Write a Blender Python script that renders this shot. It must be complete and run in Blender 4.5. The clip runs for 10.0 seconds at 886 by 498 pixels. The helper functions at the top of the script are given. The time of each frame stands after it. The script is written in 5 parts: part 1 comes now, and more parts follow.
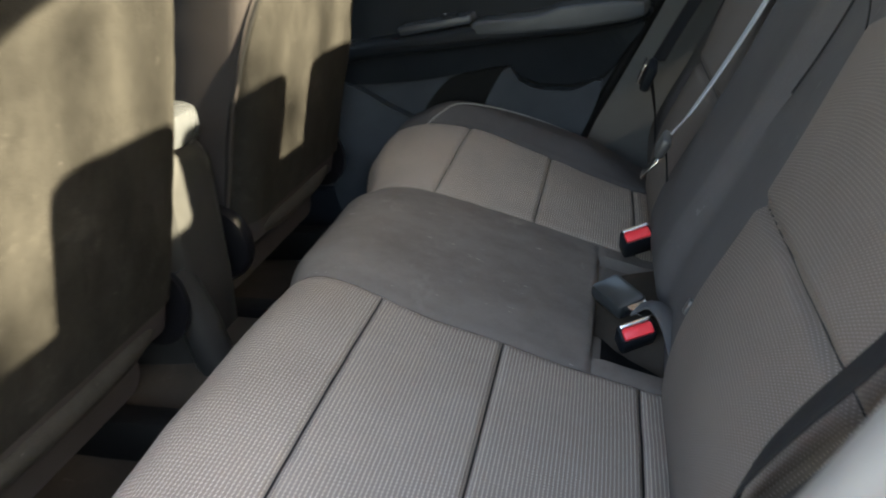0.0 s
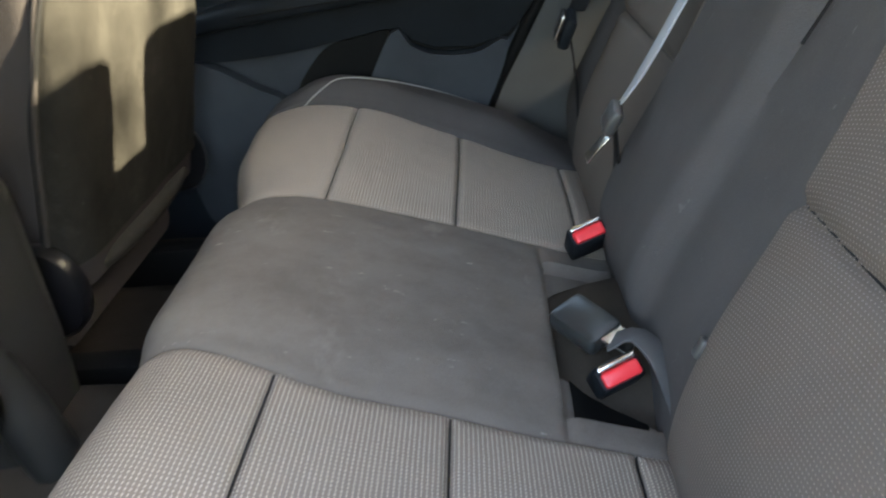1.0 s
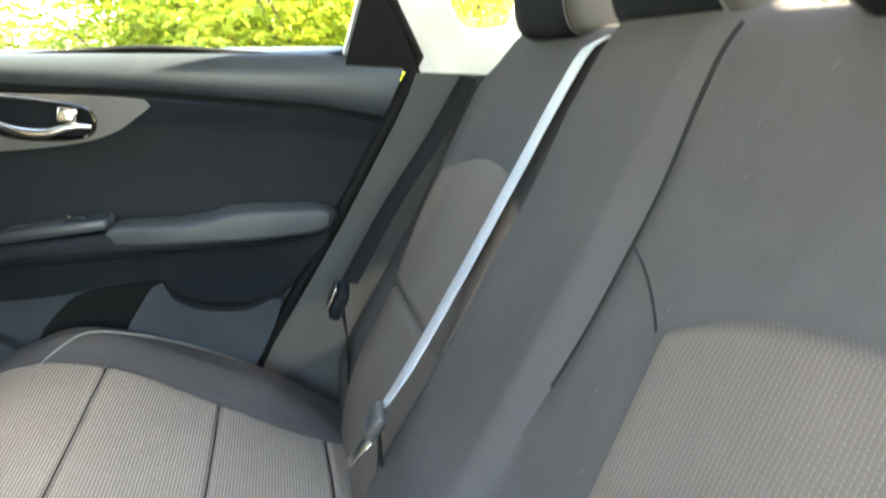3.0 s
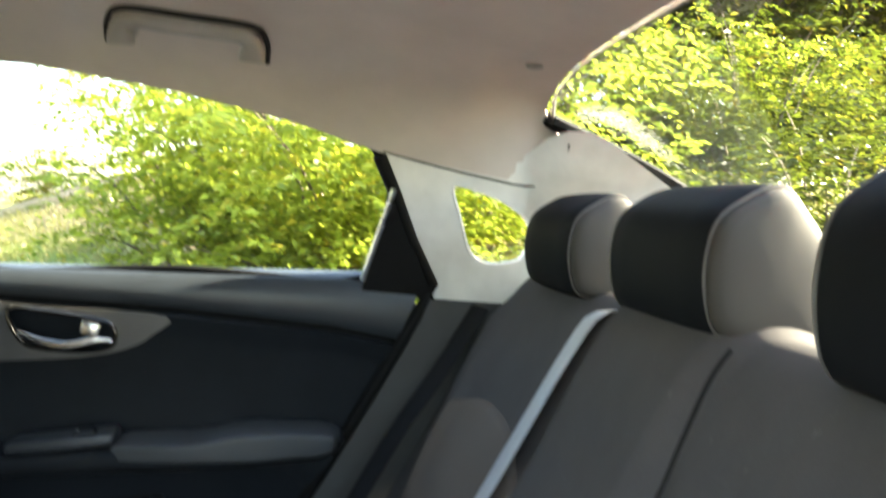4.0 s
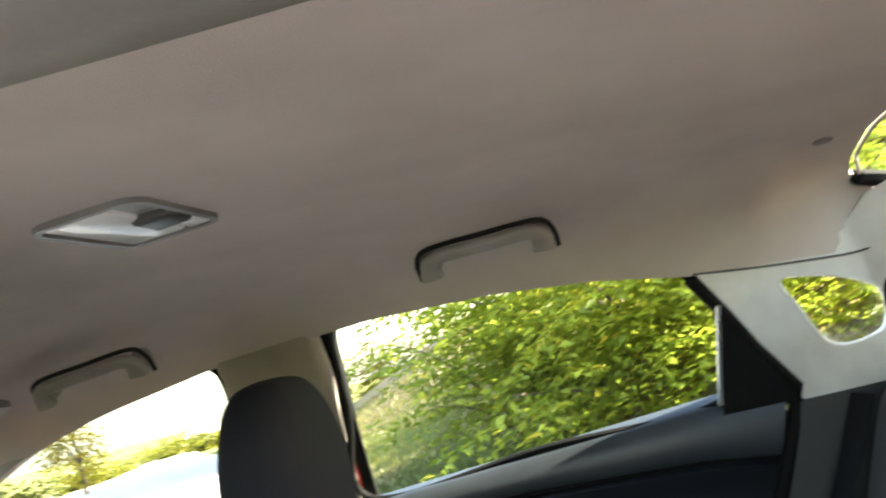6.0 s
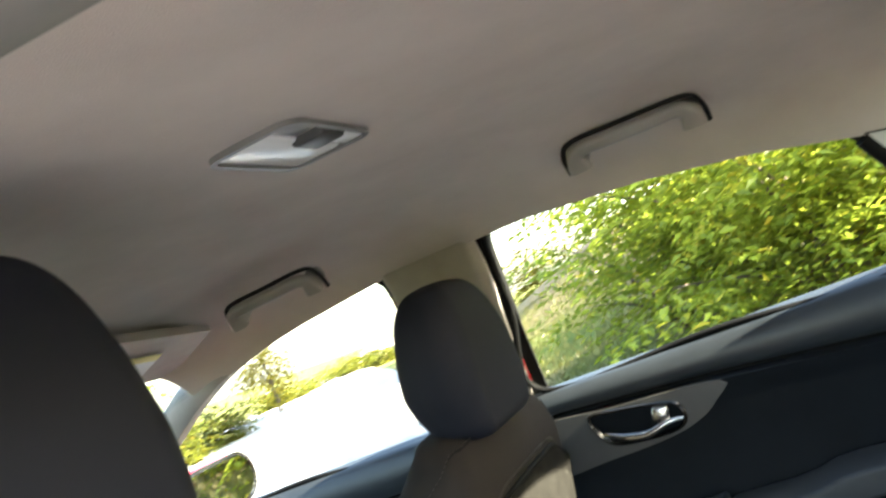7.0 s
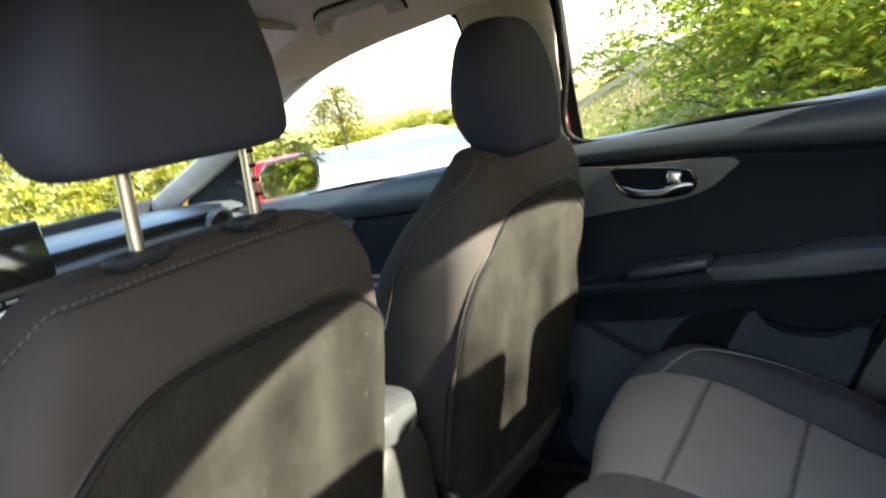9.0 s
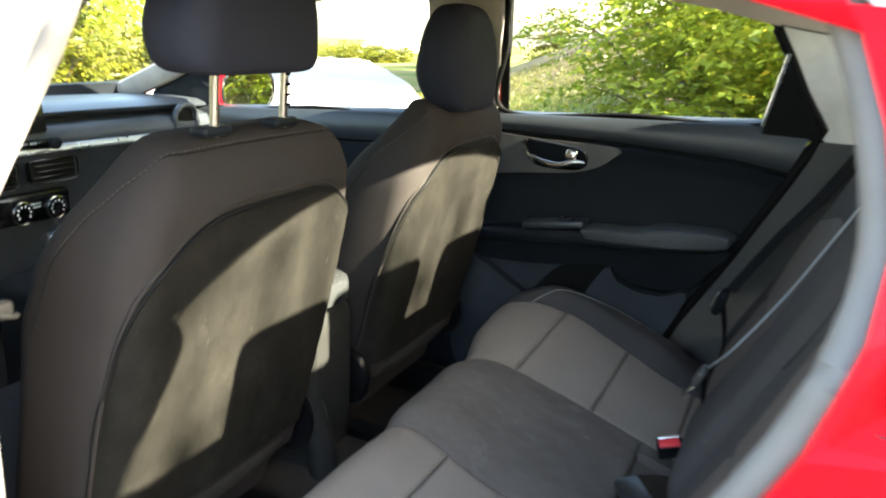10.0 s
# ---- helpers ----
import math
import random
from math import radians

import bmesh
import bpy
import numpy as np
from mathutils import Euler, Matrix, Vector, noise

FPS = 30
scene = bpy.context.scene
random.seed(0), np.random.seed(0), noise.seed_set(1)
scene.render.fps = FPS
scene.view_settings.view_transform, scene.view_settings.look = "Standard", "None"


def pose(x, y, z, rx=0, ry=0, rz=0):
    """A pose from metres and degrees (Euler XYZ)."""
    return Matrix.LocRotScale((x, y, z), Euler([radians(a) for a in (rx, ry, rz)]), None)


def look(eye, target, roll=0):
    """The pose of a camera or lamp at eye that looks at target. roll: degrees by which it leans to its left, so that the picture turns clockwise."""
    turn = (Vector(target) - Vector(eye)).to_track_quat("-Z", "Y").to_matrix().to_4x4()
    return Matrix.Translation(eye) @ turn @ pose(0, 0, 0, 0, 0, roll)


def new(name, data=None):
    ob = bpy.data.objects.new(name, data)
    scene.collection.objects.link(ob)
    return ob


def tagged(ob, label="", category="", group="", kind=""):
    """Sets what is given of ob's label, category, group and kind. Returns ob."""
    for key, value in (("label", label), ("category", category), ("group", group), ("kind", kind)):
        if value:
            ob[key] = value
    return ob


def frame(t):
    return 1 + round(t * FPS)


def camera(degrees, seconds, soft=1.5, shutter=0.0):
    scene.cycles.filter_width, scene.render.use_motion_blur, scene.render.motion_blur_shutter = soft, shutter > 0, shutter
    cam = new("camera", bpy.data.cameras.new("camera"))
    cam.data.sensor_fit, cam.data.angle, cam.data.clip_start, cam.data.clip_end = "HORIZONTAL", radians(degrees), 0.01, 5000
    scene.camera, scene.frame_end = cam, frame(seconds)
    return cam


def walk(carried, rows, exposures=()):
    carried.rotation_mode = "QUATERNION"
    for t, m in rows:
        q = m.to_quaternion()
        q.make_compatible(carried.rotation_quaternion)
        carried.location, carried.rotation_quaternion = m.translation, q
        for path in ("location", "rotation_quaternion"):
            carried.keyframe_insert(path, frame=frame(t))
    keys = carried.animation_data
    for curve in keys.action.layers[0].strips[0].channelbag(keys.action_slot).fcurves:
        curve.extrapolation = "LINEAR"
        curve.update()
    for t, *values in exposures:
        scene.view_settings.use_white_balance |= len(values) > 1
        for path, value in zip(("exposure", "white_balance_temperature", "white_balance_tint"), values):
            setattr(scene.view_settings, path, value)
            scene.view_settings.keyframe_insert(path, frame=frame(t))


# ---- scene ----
cam = camera(60.2, 10.0, soft=1.9, shutter=0.5)
EXPOSURES = [(0, 4.75, 7900, 11), (0.5, 4.95, 7900, 11), (1.0, 5.35, 7900, 10), (2.0, 6.1, 7900, 8), (2.7, 6.45, 7800, 7), (4.0, 4.85, 7200, 9), (5.0, 4.45, 7100, 9), (5.5, 4.4, 7100, 9), (7.5, 4.65, 6900, 9), (8.0, 4.55, 6900, 9), (8.5, 4.4, 6800, 9), (9.0, 4.4, 6800, 9), (10, 4.5, 7200, 8)]
PATH = [
    (0, (0.12, -0.935, 0.955), (-0.314, 0.837, 0.135), -4.2),
    (0.5, (0.085, -0.785, 0.925), (-0.234, 0.973, 0.026), -5.9),
    (1, (0.048, -0.681, 0.912), (-0.095, 1.083, -0.019), -6.0),
    (1.5, (0.038, -0.635, 0.925), (0.094, 1.151, 0.027), -4.4),
    (2, (0.053, -0.612, 0.956), (0.279, 1.203, 0.149), -2.6),
    (2.5, (0.079, -0.601, 0.975), (0.416, 1.259, 0.32), -0.5),
    (2.7, (0.081, -0.595, 0.984), (0.466, 1.278, 0.399), 0.3),
    (3.8, (0.099, -0.616, 1.091), (0.494, 1.339, 0.938), 6.5),
    (4, (0.096, -0.604, 1.128), (0.452, 1.363, 1.044), 5.1),
    (4.5, (0.084, -0.612, 1.164), (0.308, 1.372, 1.273), 1.1),
    (5, (0.088, -0.619, 1.196), (0.099, 1.371, 1.403), -4.1),
    (5.5, (0.075, -0.623, 1.211), (-0.085, 1.355, 1.461), -10.1),
    (5.7, (0.068, -0.624, 1.215), (-0.165, 1.346, 1.469), -12.3),
    (6.8, (0.062, -0.635, 1.207), (-0.645, 1.228, 1.381), -20.0),
    (7, (0.061, -0.64, 1.201), (-0.718, 1.197, 1.34), -20.4),
    (7.5, (0.061, -0.661, 1.18), (-0.878, 1.104, 1.212), -20.5),
    (8, (0.066, -0.686, 1.168), (-0.968, 1.022, 1.048), -18.2),
    (8.5, (0.1, -0.725, 1.133), (-0.971, 0.947, 0.892), -14.5),
    (9, (0.163, -0.803, 1.137), (-0.887, 0.852, 0.74), -10.0),
    (9.5, (0.211, -0.938, 1.149), (-0.718, 0.758, 0.64), -3.9),
    (10, (0.287, -1.153, 1.181), (-0.524, 0.591, 0.632), 2.6),
]
walk(cam, [(t, look(eye, target, roll)) for t, eye, target, roll in PATH], exposures=EXPOSURES)

# ---- world, sun ----
SUN_ELEV, SUN_AZ = 27.4, -0.9          # degrees; azimuth from +x (behind the car) towards +y
world = bpy.data.worlds.new("sky")
scene.world = world
world.use_nodes = True
wn = world.node_tree
sky = wn.nodes.new("ShaderNodeTexSky")
sky.sky_type = "NISHITA"
sky.sun_disc = False
sky.sun_elevation, sky.sun_rotation = radians(SUN_ELEV), radians(90 - SUN_AZ)
sky.air_density, sky.dust_density, sky.ozone_density = 1.0, 1.8, 1.0
back = wn.nodes["Background"]
back.inputs["Strength"].default_value = 0.085
wn.links.new(sky.outputs[0], back.inputs["Color"])
sun_data = bpy.data.lights.new("sun", "SUN")
sun_data.energy, sun_data.angle, sun_data.color = 5.0, radians(0.6), (1.0, 0.93, 0.80)
sun_ob = new("sun", sun_data)
_sd = Vector((math.cos(radians(SUN_ELEV)) * math.cos(radians(SUN_AZ)), math.cos(radians(SUN_ELEV)) * math.sin(radians(SUN_AZ)), math.sin(radians(SUN_ELEV))))
sun_ob.matrix_world = look(_sd * 20, (0, 0, 0))


# ---- materials ----
class Nodes:
    """A small helper to write node trees."""

    def __init__(self, name):
        self.mat = bpy.data.materials.new(name)
        self.mat.use_nodes = True
        self.t = self.mat.node_tree
        self.bsdf = self.t.nodes["Principled BSDF"]
        self.out = self.t.nodes["Material Output"]

    def node(self, kind, **sets):
        n = self.t.nodes.new(kind)
        for k, v in sets.items():
            if k == "op":
                n.operation = v
            elif k == "data_type":
                n.data_type = v
            elif k == "blend":
                n.blend_type = v
        return n

    def link(self, a, b):
        self.t.links.new(a, b)

    def coords(self, which="Object"):
        return self.node("ShaderNodeTexCoord").outputs[which]

    def noise(self, scale, detail=3.0, rough=0.55, vec=None, stretch=None):
        n = self.node("ShaderNodeTexNoise")
        n.inputs["Scale"].default_value = scale
        n.inputs["Detail"].default_value = detail
        n.inputs["Roughness"].default_value = rough
        v = vec or self.coords()
        if stretch:
            m = self.node("ShaderNodeMapping")
            m.inputs["Scale"].default_value = stretch
            self.link(v, m.inputs["Vector"])
            v = m.outputs[0]
        self.link(v, n.inputs["Vector"])
        return n.outputs["Fac"]

    def ramp(self, fac, stops):
        r = self.node("ShaderNodeValToRGB")
        e = r.color_ramp.elements
        while len(e) < len(stops):
            e.new(0.5)
        for el, (p, c) in zip(e, stops):
            el.position, el.color = p, (*c, 1)
        self.link(fac, r.inputs[0])
        return r.outputs[0]

    def math(self, op, a, b=None):
        m = self.node("ShaderNodeMath", op=op)
        for i, v in enumerate((a, b)):
            if v is None:
                continue
            if isinstance(v, (int, float)):
                m.inputs[i].default_value = v
            else:
                self.link(v, m.inputs[i])
        return m.outputs[0]

    def mix(self, fac, a, b, blend="MIX"):
        m = self.node("ShaderNodeMix", data_type="RGBA", blend=blend)
        for sock, v in ((m.inputs[0], fac), (m.inputs[6], a), (m.inputs[7], b)):
            if isinstance(v, (int, float)):
                sock.default_value = v
            elif isinstance(v, tuple):
                sock.default_value = (*v, 1)
            else:
                self.link(v, sock)
        return m.outputs[2]

    def bump(self, height, strength=0.3, dist=0.001):
        b = self.node("ShaderNodeBump")
        b.inputs["Strength"].default_value = strength
        b.inputs["Distance"].default_value = dist
        self.link(height, b.inputs["Height"])
        self.link(b.outputs[0], self.bsdf.inputs["Normal"])

    def set(self, **kw):
        names = dict(color="Base Color", rough="Roughness", metal="Metallic", spec="Specular IOR Level", coat="Coat Weight",
                     coat_rough="Coat Roughness", sheen="Sheen Weight", trans="Transmission Weight", emit="Emission Strength")
        for k, v in kw.items():
            s = self.bsdf.inputs[names[k]]
            if isinstance(v, tuple):
                s.default_value = (*v, 1)
            elif isinstance(v, (int, float)):
                s.default_value = v
            else:
                self.link(v, s)
        return self.mat


def shade(c, k):
    return tuple(v * k for v in c)


def plain(name, color, rough=0.5, metal=0.0, grain=600.0, bump=0.15, wear=0.18, spec=0.5, coat=0.0):
    n = Nodes(name)
    big = n.noise(9.0, 4.0)
    fine = n.noise(grain, 2.0)
    col = n.ramp(big, [(0.3, shade(color, 1 - wear)), (0.7, shade(color, 1 + wear))])
    n.bump(fine, bump, 0.0006)
    r = n.math("MULTIPLY_ADD", big, 0.16)
    r.node.inputs[2].default_value = rough - 0.08
    return n.set(color=col, rough=r, metal=metal, spec=spec, coat=coat)


def fabric(name, color, fleck=1.25, rough=0.9, sheen=0.0, stains=0.0, crumple=0.0):
    n = Nodes(name)
    uv = n.coords("UV")
    thread = n.node("ShaderNodeTexVoronoi")
    thread.inputs["Scale"].default_value = 900.0
    n.link(uv, thread.inputs["Vector"])
    big = n.noise(7.0, 4.0)
    col = n.ramp(big, [(0.3, shade(color, 0.86)), (0.72, shade(color, 1.12))])
    col = n.mix(n.math("MULTIPLY", thread.outputs["Distance"], 0.55), col, shade(color, fleck))
    if stains:
        s = n.noise(14.0, 5.0, 0.7, stretch=(1.0, 0.5, 1.0))
        s = n.ramp(s, [(0.60, (0, 0, 0)), (0.72, (1, 1, 1))])
        col = n.mix(n.math("MULTIPLY", s, stains), col, shade(color, 2.0))
        d = n.ramp(n.noise(13.0, 7.0, 0.75, stretch=(1.0, 1.2, 0.8)), [(0.42, (0, 0, 0)), (0.62, (1, 1, 1))])
        col = n.mix(n.math("MULTIPLY", d, 0.75 * stains), col, shade(color, 0.45))
        sc = n.ramp(n.noise(38.0, 4.0, 0.75, stretch=(0.5, 2.0, 1.0)), [(0.665, (0, 0, 0)), (0.71, (1, 1, 1))])
        col = n.mix(n.math("MULTIPLY", sc, min(1.0, 2.5 * stains)), col, shade(color, 2.4))
    height = thread.outputs["Distance"]
    if crumple:
        height = n.math("ADD", height, n.math("MULTIPLY", n.noise(34.0, 6.0, 0.65, stretch=(1.0, 1.0, 0.6)), crumple))
    n.bump(height, 0.35, 0.0008)
    return n.set(color=col, rough=rough, sheen=sheen, spec=0.03)


def woven(name, color, dot, pitch=0.0052):
    """Coarse seat cloth: rows of light thread dots on a darker ground."""
    n = Nodes(name)
    uv = n.coords("UV")
    sep = n.node("ShaderNodeSeparateXYZ")
    n.link(uv, sep.inputs[0])
    k = 2 * math.pi / pitch
    row = n.math("SINE", n.math("MULTIPLY", sep.outputs[0], k))
    cross = n.math("SINE", n.math("MULTIPLY", sep.outputs[1], k * 0.9))
    both = n.math("MULTIPLY", n.math("MAXIMUM", row, 0.0), n.math("MAXIMUM", cross, 0.0))
    mask = n.ramp(both, [(0.25, (0, 0, 0)), (0.6, (1, 1, 1))])
    big = n.noise(6.0, 4.0)
    base = n.ramp(big, [(0.3, shade(color, 0.88)), (0.7, shade(color, 1.12))])
    fine = n.noise(1500.0, 2.0, vec=uv)
    base = n.mix(n.math("MULTIPLY", fine, 0.5), base, shade(color, 0.7))
    col = n.mix(mask, base, dot)
    n.bump(n.math("ADD", both, n.math("MULTIPLY", fine, 0.4)), 0.5, 0.0011)
    return n.set(color=col, rough=0.85, sheen=0.0, spec=0.15)


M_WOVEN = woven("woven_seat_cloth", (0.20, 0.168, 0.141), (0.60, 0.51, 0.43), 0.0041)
M_WOVENSHADED = woven("woven_cloth_shaded", (0.105, 0.086, 0.075), (0.185, 0.153, 0.135), 0.0036)
M_CLOTH = fabric("plain_seat_cloth", (0.065, 0.0605, 0.0605), stains=0.12, crumple=2.0)
M_CLOTH_C = fabric("plain_seat_cloth_worn", (0.125, 0.109, 0.097), stains=0.36, crumple=1.5)
M_SEATBACK = fabric("seat_back_cloth", (0.0160, 0.0150, 0.0132), 1.15, 0.8, 0.0, stains=0.8, crumple=13.0)
M_SIDE = fabric("seat_side_cloth", (0.030, 0.0265, 0.0258), 1.2, 0.85, 0.0)
M_HEADCLOTH = plain("smooth_headrest_cloth", (0.0205, 0.0222, 0.032), 0.7, grain=700, bump=0.2, wear=0.1, spec=0.06)
M_HEADSIDE = plain("doorlit_headrest_cloth", (0.060, 0.056, 0.053), 0.75, grain=900, bump=0.2, wear=0.08, spec=0.15)
M_LID = plain("dark_grey_lid_vinyl", (0.030, 0.032, 0.034), 0.27, grain=500, bump=0.3)
M_CONSOLE = plain("dark_grey_console_plastic", (0.020, 0.020, 0.0195), 0.36, grain=700, bump=0.25, spec=0.3)
M_HEADFRONT = plain("dark_headrest_vinyl", (0.0075, 0.0082, 0.0100), 0.68, grain=500, bump=0.25, spec=0.05)
M_HEAD = fabric("headliner_cloth", (0.52, 0.462, 0.425), 1.08, 0.95, 0.03)
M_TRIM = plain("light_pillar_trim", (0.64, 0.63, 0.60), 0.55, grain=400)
M_TRIMDIM = plain("dimmed_warm_pillar_trim", (0.32, 0.292, 0.262), 0.55, grain=400)
M_GRIP = plain("grab_handle_plastic", (0.29, 0.27, 0.255), 0.42, grain=500)
M_DOOR = plain("black_door_plastic", (0.0100, 0.0122, 0.0152), 0.5, grain=700, bump=0.3, spec=0.09)
M_DOORSOFT = plain("soft_black_vinyl", (0.024, 0.029, 0.035), 0.38, grain=500, bump=0.3, spec=0.45)
M_PAD = plain("padded_grey_vinyl", (0.042, 0.046, 0.050), 0.5, grain=500, bump=0.35, spec=0.4)
M_PLATE = plain("dark_grey_trim_plate", (0.055, 0.053, 0.052), 0.42, grain=700)
M_GREY = plain("grey_door_plastic", (0.031, 0.036, 0.043), 0.55, grain=700, bump=0.3, spec=0.12)
M_RUBBER = plain("black_rubber_seal", (0.006, 0.006, 0.006), 0.7, spec=0.1)
M_GLOSSBLACK = plain("gloss_black_plastic", (0.008, 0.008, 0.008), 0.12, bump=0.0)
M_CHROME = plain("satin_chrome", (0.72, 0.70, 0.67), 0.24, 1.0, bump=0.02, wear=0.05)
M_STEEL = plain("brushed_steel_post", (0.42, 0.38, 0.35), 0.32, 1.0, bump=0.05)
M_RED = plain("red_car_paint", (0.46, 0.002, 0.008), 0.32, grain=2500, bump=0.01, wear=0.03, spec=0.08, coat=0.08)
M_BUTTON = plain("red_release_button", (0.75, 0.03, 0.04), 0.35, bump=0.03, wear=0.06)
M_BELT = plain("skylit_belt_webbing", (0.34, 0.35, 0.37), 0.6, grain=900, bump=0.4, wear=0.08)
M_BELTDARK = plain("black_belt_webbing", (0.011, 0.011, 0.012), 0.8, grain=900, bump=0.4, spec=0.1)
M_FELT = fabric("grey_brown_felt_hem", (0.024, 0.022, 0.019), 1.6, 0.95, 0.0, stains=0.4, crumple=2.0)
M_CARPET = fabric("brown_grey_carpet", (0.036, 0.0295, 0.024), 1.5, 0.97, 0.0, stains=0.25)
M_PIPING = plain("pale_piping_thread", (0.24, 0.23, 0.215), 0.7)
M_PIPEDARK = plain("dark_piping", (0.013, 0.012, 0.012), 0.75, spec=0.15)
M_DASH = plain("dashboard_vinyl", (0.045, 0.052, 0.062), 0.38, grain=500, bump=0.3)
M_SILVER = plain("silver_trim_strip", (0.55, 0.57, 0.6), 0.28, 0.85, bump=0.02)
M_LENS = plain("frosted_lamp_lens", (0.85, 0.85, 0.84), 0.14, bump=0.05, wear=0.04)
M_SCREEN = plain("screen_glass", (0.012, 0.012, 0.011), 0.10, bump=0.0)
M_MIRROR = Nodes("mirror_glass").set(color=(0.85, 0.86, 0.86), rough=0.01, metal=1.0)
M_SHELF = fabric("parcel_shelf_felt", (0.011, 0.0105, 0.010), 1.3)
M_LEAFLABEL = plain("visor_label", (0.75, 0.70, 0.25), 0.6)


def glass_material():
    n = Nodes("window_glass")
    n.t.nodes.remove(n.bsdf)
    tr, gl, fr, mx = (n.node(k) for k in ("ShaderNodeBsdfTransparent", "ShaderNodeBsdfGlossy", "ShaderNodeLayerWeight", "ShaderNodeMixShader"))
    tr.inputs[0].default_value = (0.865, 0.885, 0.865, 1)
    gl.inputs["Roughness"].default_value = 0.02
    fr.inputs["Blend"].default_value = 0.5
    gloss = n.math("MULTIPLY_ADD", n.math("POWER", fr.outputs["Facing"], 4.0), 0.22)
    gloss.node.inputs[2].default_value = 0.025
    n.link(gloss, mx.inputs[0])
    n.link(tr.outputs[0], mx.inputs[1])
    n.link(gl.outputs[0], mx.inputs[2])
    n.link(mx.outputs[0], n.out.inputs["Surface"])
    return n.mat


M_GLASS = glass_material()


def leaf_material(name, dark, light, yellow):
    n = Nodes(name)
    geo = n.node("ShaderNodeNewGeometry")
    col = n.ramp(geo.outputs["Random Per Island"], [(0.0, dark), (0.55, light), (0.86, shade(light, 1.2)), (1.0, yellow)])
    big = n.noise(0.8, 3.0)
    col = n.mix(n.math("MULTIPLY", big, 0.45), col, yellow)
    n.t.nodes.remove(n.bsdf)
    d, tl, gl, m1, m2 = (n.node(k) for k in ("ShaderNodeBsdfDiffuse", "ShaderNodeBsdfTranslucent", "ShaderNodeBsdfGlossy", "ShaderNodeMixShader", "ShaderNodeMixShader"))
    gl.inputs["Roughness"].default_value = 0.4
    m1.inputs[0].default_value, m2.inputs[0].default_value = 0.52, 0.03
    n.link(col, d.inputs[0])
    n.link(col, tl.inputs[0])
    n.link(d.outputs[0], m1.inputs[1])
    n.link(tl.outputs[0], m1.inputs[2])
    n.link(m1.outputs[0], m2.inputs[1])
    n.link(gl.outputs[0], m2.inputs[2])
    n.link(m2.outputs[0], n.out.inputs["Surface"])
    return n.mat


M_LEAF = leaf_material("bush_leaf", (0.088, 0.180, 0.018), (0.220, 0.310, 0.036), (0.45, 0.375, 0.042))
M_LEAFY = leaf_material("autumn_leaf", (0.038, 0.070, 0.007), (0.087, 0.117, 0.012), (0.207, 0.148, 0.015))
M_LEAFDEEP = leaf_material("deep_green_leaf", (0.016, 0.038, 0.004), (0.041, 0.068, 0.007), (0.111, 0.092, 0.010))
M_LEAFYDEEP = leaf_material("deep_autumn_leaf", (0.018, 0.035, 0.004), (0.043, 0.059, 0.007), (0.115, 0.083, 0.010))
M_LEAFGOLD = leaf_material("golden_leaf", (0.163, 0.141, 0.012), (0.252, 0.207, 0.018), (0.340, 0.266, 0.030))
M_GRASSB = leaf_material("grass_blade", (0.067, 0.111, 0.018), (0.133, 0.155, 0.033), (0.266, 0.200, 0.096))
M_BARK = plain("bark", (0.11, 0.085, 0.065), 0.9, grain=60, bump=0.8)


def ground_material():
    n = Nodes("dry_grass_bank")
    a = n.noise(0.5, 5.0)
    b = n.noise(9.0, 5.0, 0.7)
    col = n.ramp(a, [(0.36, (0.07, 0.115, 0.018)), (0.5, (0.14, 0.15, 0.035)), (0.64, (0.22, 0.16, 0.085))])
    col = n.mix(n.math("MULTIPLY", b, 0.5), col, (0.07, 0.085, 0.03))
    pos = n.node("ShaderNodeSeparateXYZ")
    n.link(n.coords(), pos.inputs[0])
    dry = n.ramp(n.math("ADD", pos.outputs[2], n.math("MULTIPLY", a, 0.8)), [(0.95, (0, 0, 0)), (1.45, (1, 1, 1))])
    dry.node.color_ramp.elements[0].position = 0.0
    hgt = n.math("MULTIPLY", n.math("SUBTRACT", n.math("ADD", pos.outputs[2], n.math("MULTIPLY", a, 0.8)), 0.55), 1.6)
    n.link(hgt, dry.node.inputs[0])
    dry.node.color_ramp.elements[1].position = 1.0
    green = n.math("MULTIPLY", n.math("SUBTRACT", 3.0, pos.outputs[0]), 0.35)
    green.node.use_clamp = True
    col = n.mix(n.math("MULTIPLY", n.math("MULTIPLY", dry, green), 0.85), col, (0.34, 0.225, 0.125))
    n.bump(b, 0.8, 0.03)
    return n.set(color=col, rough=0.95, spec=0.1)


def road_material():
    n = Nodes("pale_road")
    a = n.noise(1.2, 5.0)
    b = n.noise(60.0, 4.0, 0.7)
    col = n.ramp(a, [(0.3, (0.34, 0.328, 0.312)), (0.7, (0.42, 0.408, 0.39))])
    col = n.mix(n.math("MULTIPLY", b, 0.35), col, (0.30, 0.29, 0.27))
    n.bump(b, 0.5, 0.01)
    return n.set(color=col, rough=0.9, spec=0.2)


M_GROUND, M_ROAD = ground_material(), road_material()
M_WALLFAR = plain("far_house_plaster", (0.62, 0.58, 0.52), 0.8, grain=20)
M_ROOFFAR = plain("far_house_roof", (0.35, 0.30, 0.27), 0.8, grain=20)


# ---- mesh helpers ----
PLACE = {}


def thing(name, loc, label, category, group="", kind=""):
    e = new(name, None)
    e.location = loc
    e.empty_display_size = 0.05
    PLACE[e.name] = Vector(loc)
    return tagged(e, label, category, group, kind)


